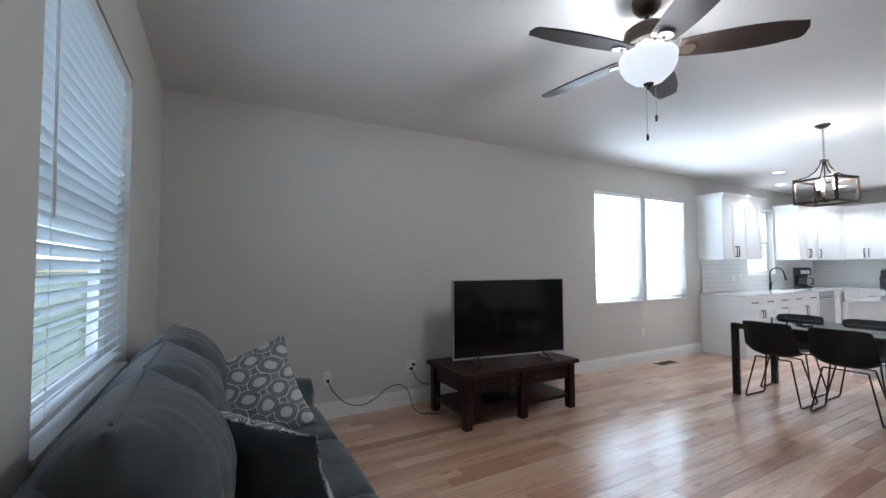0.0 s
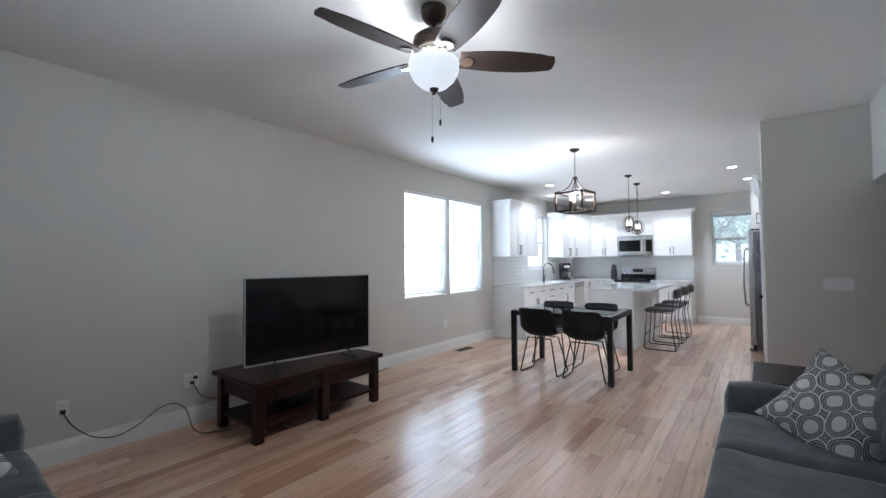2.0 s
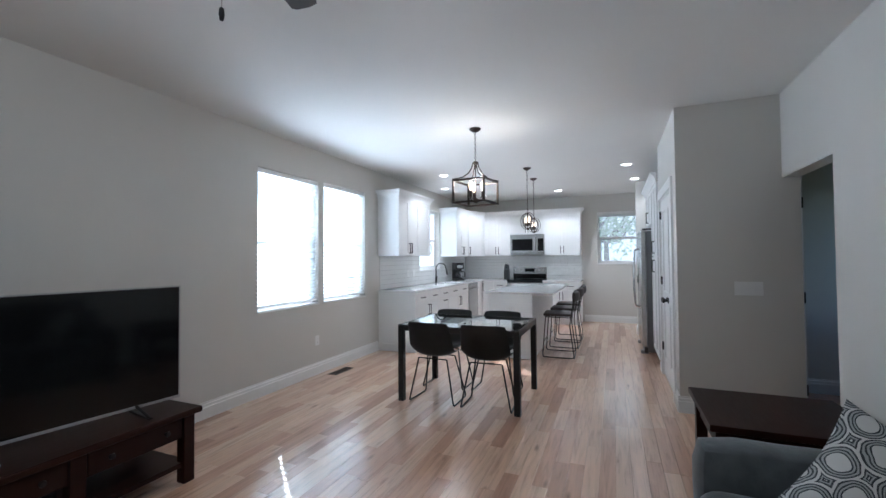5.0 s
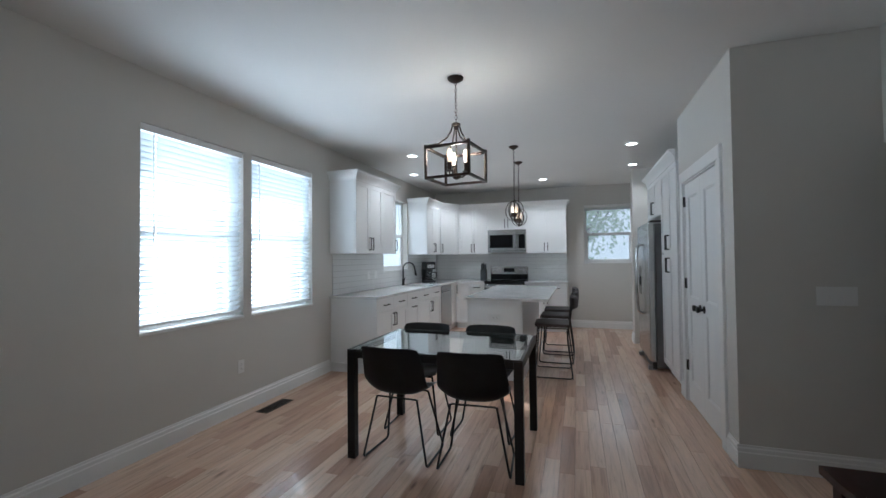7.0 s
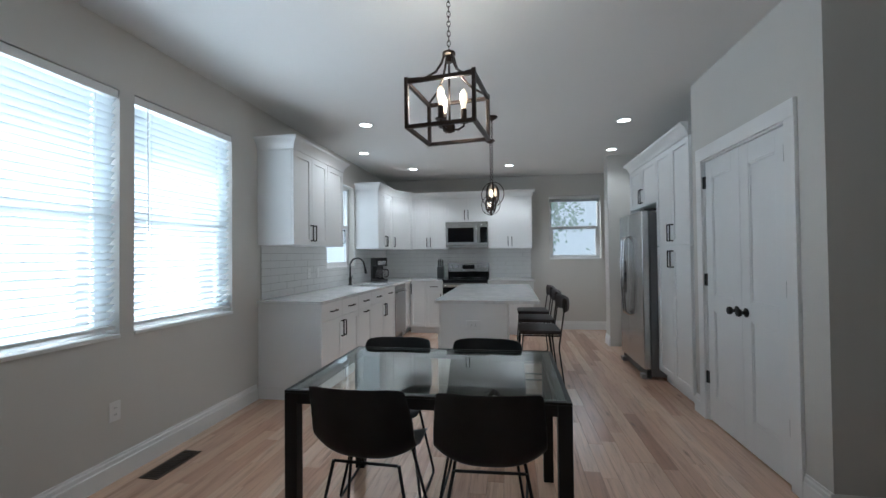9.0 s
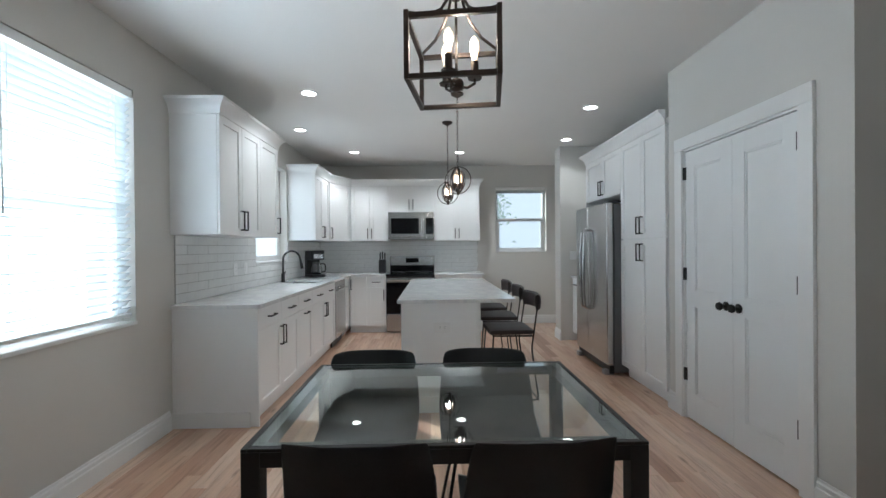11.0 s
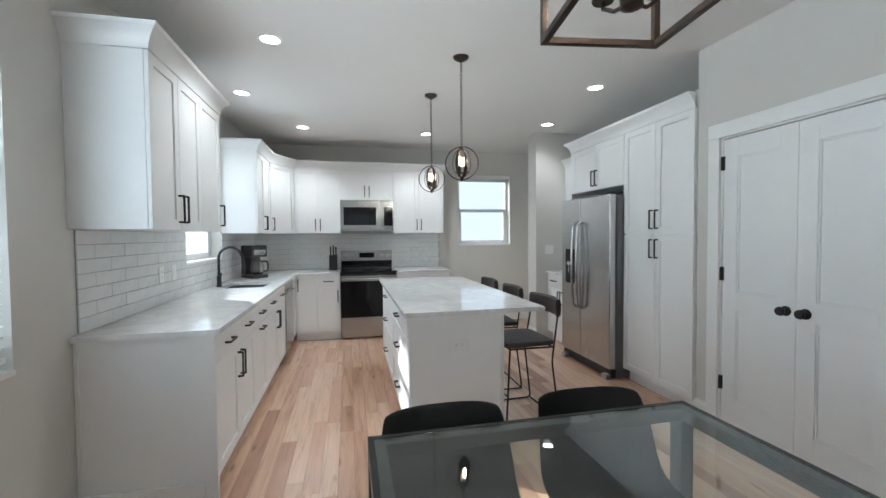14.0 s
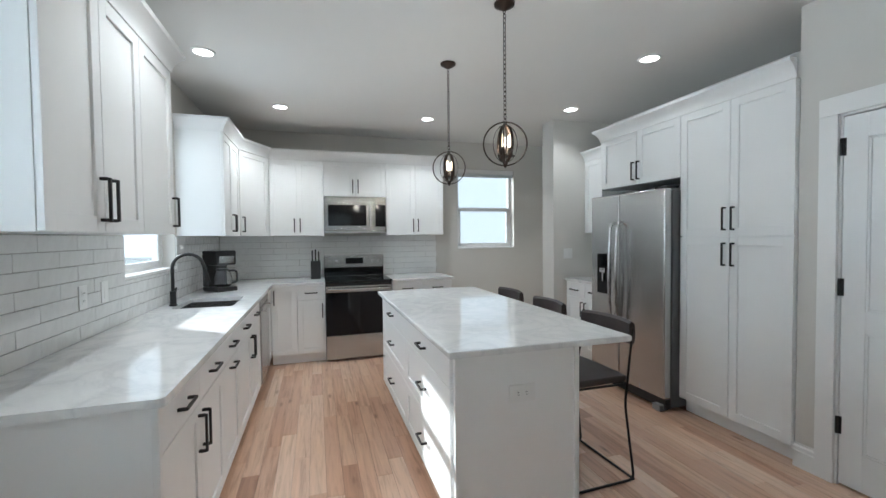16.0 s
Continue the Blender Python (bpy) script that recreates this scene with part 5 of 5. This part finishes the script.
def bucket_chair(m, label):
    """Bucket seat on two sled legs; the sitter looks along +x."""
    c = thing("dining_chair", label, "chair", m, group="chairs round the dining table")
    bm = bmesh.new()
    prof = [(0.40, 0.448), (0.37, 0.462), (0.28, 0.455), (0.18, 0.445), (0.10, 0.445), (0.045, 0.47), (0.012, 0.53), (-0.012, 0.60), (-0.035, 0.68), (-0.057, 0.755), (-0.066, 0.788), (-0.072, 0.796)]
    nu = 14
    g = []
    for k, (px, pz) in enumerate(prof):
        s = k / (len(prof) - 1)
        half = 0.208 + 0.028 * math.sin(math.pi * min(1, s * 1.1)) - 0.006 * s
        rowv = []
        for i in range(nu + 1):
            u = 2 * i / nu - 1
            au = abs(u)
            lift = 0.075 * au ** 3 * max(0, 1 - abs(s - 0.42) * 1.9)
            wrap = 0.075 * au ** 2.6 * max(0, min(1, (s - 0.30) * 3)) * (1.15 - 0.55 * s)
            drop = 0.010 * au ** 8 if k >= len(prof) - 2 else 0
            rowv.append(bm.verts.new((px + wrap, half * u, pz + lift - drop)))
        g.append(rowv)
    for a, e in zip(g, g[1:]):
        for i in range(nu):
            bm.faces.new((a[i], a[i + 1], e[i + 1], e[i]))
    bmesh.ops.solidify(bm, geom=bm.faces[:], thickness=0.024)
    bmesh.ops.recalc_face_normals(bm, faces=bm.faces)
    shell = part("shell", bm, LEATHER, c)
    shell.modifiers.clear()
    sub = shell.modifiers.new("soft", "SUBSURF")
    sub.levels = sub.render_levels = 1
    for s in (-1, 1):
        part("sled_leg", tube(rounded([(0.10, 0.15 * s, 0.425), (0.055, 0.235 * s, 0.008), (0.40, 0.225 * s, 0.008), (0.30, 0.15 * s, 0.425)], 0.035), 0.0075, 8), BLACKM, c)
    for x in (0.10, 0.30):
        part("cross_bar", tube([(x, -0.145, 0.424), (x, 0.145, 0.424)], 0.0065, 8), BLACKM, c)
    return c


ch = bucket_chair(pose(4.765, 2.20, 0, 0, 0, -2), "black faux-leather bucket chair with black sled legs")
copy_thing(ch, pose(4.765, 1.655, 0, 0, 0, 3))
copy_thing(ch, pose(5.685, 2.28, 0, 0, 0, 181))
copy_thing(ch, pose(5.695, 1.715, 0, 0, 0, 178))


def counter_stool(m):
    """Padded seat on a bent-wire frame with a low back; the sitter looks along +x."""
    c = thing("counter_stool", "charcoal padded counter stool with thin black legs", "stool", m, group="stools at the island")
    part("seat", soft_block(-0.19, 0.20, -0.215, 0.215, 0.565, 0.615, 0.022, 0.002), GREYLEATHER, c)
    bm = bmesh.new()
    rows = []
    for i in range(15):
        u = 2 * i / 14 - 1
        x = -0.265 + 0.05 * u * u
        rows.append([bm.verts.new((x + dx, 0.215 * u, z + dz)) for dx, z, dz in ((-0.022, 0.78, 0.01), (-0.028, 0.84, 0), (-0.022, 0.905, -0.006), (0.0, 0.915, 0), (0.016, 0.90, 0), (0.018, 0.84, 0), (0.014, 0.785, 0), (0.0, 0.775, 0))])
    for a, e in zip(rows, rows[1:]):
        for i in range(8):
            j = (i + 1) % 8
            bm.faces.new((a[i], a[j], e[j], e[i]))
    bm.faces.new(rows[0])
    bm.faces.new(rows[-1])
    bmesh.ops.recalc_face_normals(bm, faces=bm.faces)
    part("backrest", bm, GREYLEATHER, c)
    for s in (-1, 1):
        part("side_frame", tube(rounded([(-0.225, 0.212 * s, 0.87), (-0.16, 0.225 * s, 0.45), (-0.215, 0.235 * s, 0.008), (0.21, 0.235 * s, 0.008), (0.165, 0.20 * s, 0.57)], 0.04), 0.007, 8), BLACKM, c)
    part("foot_rest", tube([(0.19, -0.225, 0.22), (0.19, 0.225, 0.22)], 0.007, 8), BLACKM, c)
    part("rear_bar", tube([(-0.215, -0.235, 0.008), (-0.215, 0.235, 0.008)], 0.007, 8), BLACKM, c)
    part("seat_rail", joined(tube([(0.165, -0.2, 0.56), (0.165, 0.2, 0.56)], 0.007, 8), tube([(-0.17, -0.215, 0.56), (-0.17, 0.215, 0.56)], 0.007, 8), tube([(-0.17, -0.215, 0.56), (0.165, -0.2, 0.56)], 0.007, 8), tube([(-0.17, 0.215, 0.56), (0.165, 0.2, 0.56)], 0.007, 8)), BLACKM, c)
    return c


st = counter_stool(pose(7.33, 1.30, 0, 0, 0, 92))
copy_thing(st, pose(8.02, 1.29, 0, 0, 0, 89))
copy_thing(st, pose(8.68, 1.29, 0, 0, 0, 91))

# ---- small fixtures ----
def outlet(m, wide=0.072, high=0.117, gangs=1, switch=False, label="white plastic power outlet"):
    o = thing("light_switch" if switch else "outlet", label, "switch" if switch else "outlet", m)
    part("plate", boxes((-wide / 2, wide / 2, -0.006, 0, -high / 2, high / 2), bevel=0.003), PLATE, o)
    for g in range(gangs):
        x = (g - (gangs - 1) / 2) * 0.048
        if switch:
            part("rocker", boxes((x - 0.016, x + 0.016, -0.009, -0.006, -0.033, 0.033), bevel=0.0015), PLATE, o)
        else:
            for z in (-0.02, 0.02):
                f = part("socket", boxes((x - 0.016, x + 0.016, -0.008, -0.006, z - 0.014, z + 0.014), bevel=0.0012), PLATE, o)
                # Dark bars on the face carry the shade of the slots.
                part("slot_shade", boxes((x - 0.007, x - 0.005, -0.0085, -0.008, z - 0.004, z + 0.006), (x + 0.005, x + 0.007, -0.0085, -0.008, z - 0.004, z + 0.006)), RECESS_SHADE, f)
    return o


outlet(pose(0.884, NORTH, 0.36))
outlet(pose(1.70, NORTH, 0.37), 0.118, 0.117, 2)
outlet(pose(5.27, NORTH, 0.41))
outlet(pose(5.44, -0.50, 1.112, 0, 0, -90), 0.205, 0.117, 4, True, "white four-gang light switch plate")
outlet(pose(9.38, -0.02, 1.20, 0, 0, -90), 0.118, 0.117, 2, True, "white double light switch plate")
outlet(pose(6.885, 1.905, 0.69, 0, 0, -90) @ pose(0, 0, 0, 0, 90, 0), 0.082, 0.135, 1, False, "white outlet set sideways on the island")
outlet(pose(7.66, NORTH - 0.012, 1.13), 0.075, 0.117, 1, False, "white outlet on the tiled backsplash")
outlet(pose(7.88, NORTH - 0.012, 1.13), 0.075, 0.117, 1, True, "white switch on the tiled backsplash")
cord = [(0.884, 3.905, 0.34), (0.884, 3.86, 0.33), (0.92, 3.85, 0.25), (1.02, 3.82, 0.14), (1.16, 3.80, 0.10), (1.30, 3.80, 0.15), (1.42, 3.80, 0.235), (1.52, 3.78, 0.26), (1.60, 3.75, 0.20), (1.63, 3.70, 0.03), (1.66, 3.62, 0.006), (1.85, 3.5, 0.006)]
solid("power_cord", tube(rounded(cord, 0.08, 4), 0.0045, 6), BLACKP, "black power cord looping from outlet to floor", "cable")
solid("power_cord", tube(rounded([(1.70, 3.905, 0.35), (1.70, 3.87, 0.34), (1.74, 3.84, 0.24), (1.82, 3.80, 0.20), (1.90, 3.76, 0.22)], 0.05, 4), 0.004, 6), BLACKP, "short black power cord behind the media table", "cable")
for px, pz in ((0.884, 0.34), (1.70, 0.35), (1.724, 0.39)):
    solid("plug", boxes((px - 0.014, px + 0.014, NORTH - 0.038, NORTH - 0.0085, pz - 0.012, pz + 0.012), bevel=0.004), BLACKP, "small black power plug in a wall outlet", "plug")
vent = thing("floor_vent", "brown metal floor register in the oak boards", "floor vent", pose(5.31, 3.665, 0))
part("frame", boxes((0, 0.36, 0, 0.015, 0, 0.005), (0, 0.36, 0.115, 0.13, 0, 0.005), (0, 0.015, 0.015, 0.115, 0, 0.005), (0.345, 0.36, 0.015, 0.115, 0, 0.005), bevel=0.001), VENTM, vent)
# Flat dark plate on the boards; the duct's shade is its colour.
part("well_shade_plate", boxes((0.015, 0.345, 0.015, 0.115, 0.0006, 0.0016)), RECESS_SHADE, vent)
for i in range(16):
    part("slat", boxes((0.026 + 0.02 * i, 0.031 + 0.02 * i, 0.015, 0.115, 0.0018, 0.0045)), VENTM, vent)

cof = thing("coffee_maker", "black drip coffee maker with glass carafe", "coffee maker", pose(9.62, 3.70, 0.916, 0, 0, -50) @ Matrix.Scale(1.15, 4))
part("base", boxes((-0.085, 0.085, -0.13, 0.10, 0, 0.035), bevel=0.008), BLACKP, cof)
part("tower", boxes((-0.085, 0.085, 0.02, 0.10, 0.035, 0.30), bevel=0.008), BLACKP, cof)
part("brew_head", boxes((-0.085, 0.085, -0.12, 0.10, 0.215, 0.335), bevel=0.012), BLACKP, cof)
part("trim_band", boxes((-0.06, 0.06, -0.124, -0.118, 0.235, 0.29), bevel=0.002), CHROME, cof, "bright steel band")
car = part("carafe", moved(lathe([(0.05, 0), (0.066, 0.02), (0.07, 0.07), (0.055, 0.12), (0.048, 0.135), (0.046, 0.135), (0.052, 0.118), (0.066, 0.07), (0.062, 0.022), (0.0, 0.004)], 24), pose(0, -0.06, 0.037)), CLEARGLASS, cof)
part("lid", moved(lathe([(0, 0.15), (0.045, 0.148), (0.05, 0.135), (0, 0.134)], 24), pose(0, -0.06, 0.037)), BLACKP, car)
part("handle", tube(rounded([(0.045, -0.06, 0.165), (0.115, -0.07, 0.165), (0.115, -0.07, 0.07), (0.075, -0.06, 0.06)], 0.03), 0.009, 8), BLACKP, car)
kb = thing("knife_block", "black knife block beside the range", "knife block", pose(10.44, 2.81, 0.916, 0, 0, -90) @ Matrix.Scale(1.15, 4))
part("block", boxes((-0.05, 0.05, -0.06, 0.06, 0, 0.19), bevel=0.005), BLACKP, kb)
for i, (x, y, h) in enumerate(((-0.032, -0.03, 0.09), (0.0, -0.03, 0.10), (0.032, -0.03, 0.085), (-0.032, 0.02, 0.11), (0.0, 0.02, 0.12), (0.032, 0.02, 0.10))):
    part("knife_handle", boxes((x - 0.008, x + 0.008, y - 0.012, y + 0.012, 0.19, 0.19 + h), bevel=0.003), BLACKP, kb)


# ---- trees outside ----
def tree(m, height, spread, seed, count=1900):
    t = thing("tree", "leafy green tree in the yard", "tree", m, group="yard trees")
    rng = random.Random(seed)
    th = height * 0.45
    limbs = [tube([(0, 0, 0), (0.05, 0.02, th * 0.5), (0.0, 0.08, th)], lambda s: 0.2 - 0.09 * s, 10)]
    tips = []
    for k in range(9):
        a = 2 * math.pi * k / 9 + rng.uniform(-0.3, 0.3)
        r, z = spread * rng.uniform(0.45, 0.95), height * rng.uniform(0.5, 0.98)
        tips.append(Vector((r * math.cos(a), r * math.sin(a), z)))
        limbs.append(tube([(0, 0.05, th * 0.85), (tips[-1] * 0.5 + Vector((0, 0, th * 0.3)))[:], tips[-1][:]], lambda s: 0.09 * (1 - s) + 0.015, 6))
    part("trunk", joined(*limbs), BARK, t)
    verts, faces = [], []
    for _ in range(count):
        c = rng.choice(tips) + Vector([rng.gauss(0, spread * 0.27) for _ in range(3)])
        u = Vector([rng.uniform(-1, 1) for _ in range(3)]).normalized()
        v = u.orthogonal().normalized()
        s = rng.uniform(0.09, 0.2)
        b0 = len(verts)
        verts += [(c - u * s)[:], (c + v * s * 0.5)[:], (c + u * s)[:], (c - v * s * 0.5)[:]]
        faces.append((b0, b0 + 1, b0 + 2, b0 + 3))
    me = bpy.data.meshes.new("crown")
    me.from_pydata(verts, [], faces)
    me.materials.append(LEAF)
    cr = new("crown", me)
    cr.parent = t


tree(pose(21.0, 2.2, -0.6), 7.0, 2.4, 1)
tree(pose(27.5, 0.9, -0.6), 7.5, 2.8, 2)
tree(pose(31.0, 3.4, -0.6), 8.5, 3.2, 3)

# ---- wall tiles ----
def tile_field(parent_name, label, length, m, cut=None):
    """Running-bond glazed tiles over grout: x along, z up from the counter, face towards -y."""
    t = thing(parent_name, label, "backsplash", m, kind="structure")
    rows, th, tl, j = 7, 0.0745, 0.30, 0.0025
    spans = [(0, length, 0, rows * th)]
    if cut:
        spans = [(0, cut[0], 0, rows * th), (cut[0], cut[1], 0, cut[2]), (cut[1], length, 0, rows * th)]
    part("grout", boxes(*[(a, c, -0.004, 0.0, lo, hi) for a, c, lo, hi in spans]), GROUT, t)
    shared = {}
    for r in range(rows):
        z0, z1 = r * th, (r + 1) * th
        x = -tl * (0.5 if r % 2 else 0.0)
        while x < length:
            a, c = max(x, 0), min(x + tl, length)
            bits = [(a, c, z1)]
            if cut and z1 > cut[2]:
                bits = [(a, min(c, cut[0]), z1), (max(a, cut[1]), c, z1)]
                if z0 < cut[2] - 0.015:
                    bits.append((max(a, cut[0]), min(c, cut[1]), cut[2]))
            for b0, b1, top in bits:
                if b1 - b0 > 0.015:
                    k = (round(b1 - b0, 4), round(top - z0, 4))
                    if k not in shared:
                        shared[k] = mesh_of("tile", boxes((j / 2, k[0] - j / 2, -0.011, -0.003, j / 2, k[1] - j / 2), bevel=0.0018, seg=1), TILE, False)
                    o = new("tile", shared[k])
                    o.parent = t
                    o.matrix_basis = pose(b0, random.uniform(-0.0004, 0.0004), z0, random.uniform(-0.35, 0.35), 0, random.uniform(-0.2, 0.2))
            x += tl
    return t


tile_field("backsplash", "glossy white subway tiles above the sink counter", EAST - 0.012 - 6.735, pose(6.735, NORTH - 0.0005, 0.916), (WIN_S[0] - 6.735, WIN_S[1] - 6.735, WIN_S[2] - 0.916))
tile_field("backsplash", "glossy white subway tiles behind the range", 3.906 - 1.20, pose(EAST - 0.0005, 3.906, 0.916, 0, 0, -90))

# ---- floor boards ----
BW = 0.0955
rest = bmesh.new()
board_mesh = {}
made = 0
y = -2.2
while y < NORTH:
    lo, hi = (WEST, EAST) if y > -0.76 else (4.3, 6.5)
    x = lo - random.uniform(0.0, 1.0)
    while x < hi:
        ln = random.choice((0.45, 0.6, 0.75, 0.9, 1.05, 1.2, 1.5))
        a, c = max(x, lo), min(x + ln, hi)
        if c - a > 0.02:
            near = 4.6 < (a + c) / 2 < 9.9 and 0.3 < y < 3.3 and made < 290
            if near:
                k = round(c - a, 3)
                if k not in board_mesh:
                    board_mesh[k] = mesh_of("plank", boxes((0.0004, k - 0.0004, 0.0004, BW - 0.0004, -0.012, 0.0), bevel=0.0009, seg=1), OAK, False)
                o = new("plank", board_mesh[k])
                o.parent = floor
                o.matrix_basis = pose(a, y, random.uniform(-0.0004, 0.0))
                made += 1
            else:
                box(rest, a + 0.0006, c - 0.0006, y + 0.0006, y + BW - 0.0006, -0.0118, random.uniform(-0.0005, 0.0))
        x += ln
    y += BW
rest_ob = new("planks", mesh_of("planks", rest, OAKREST, False))
rest_ob.parent = floor
tagged(rest_ob, kind="stuff")
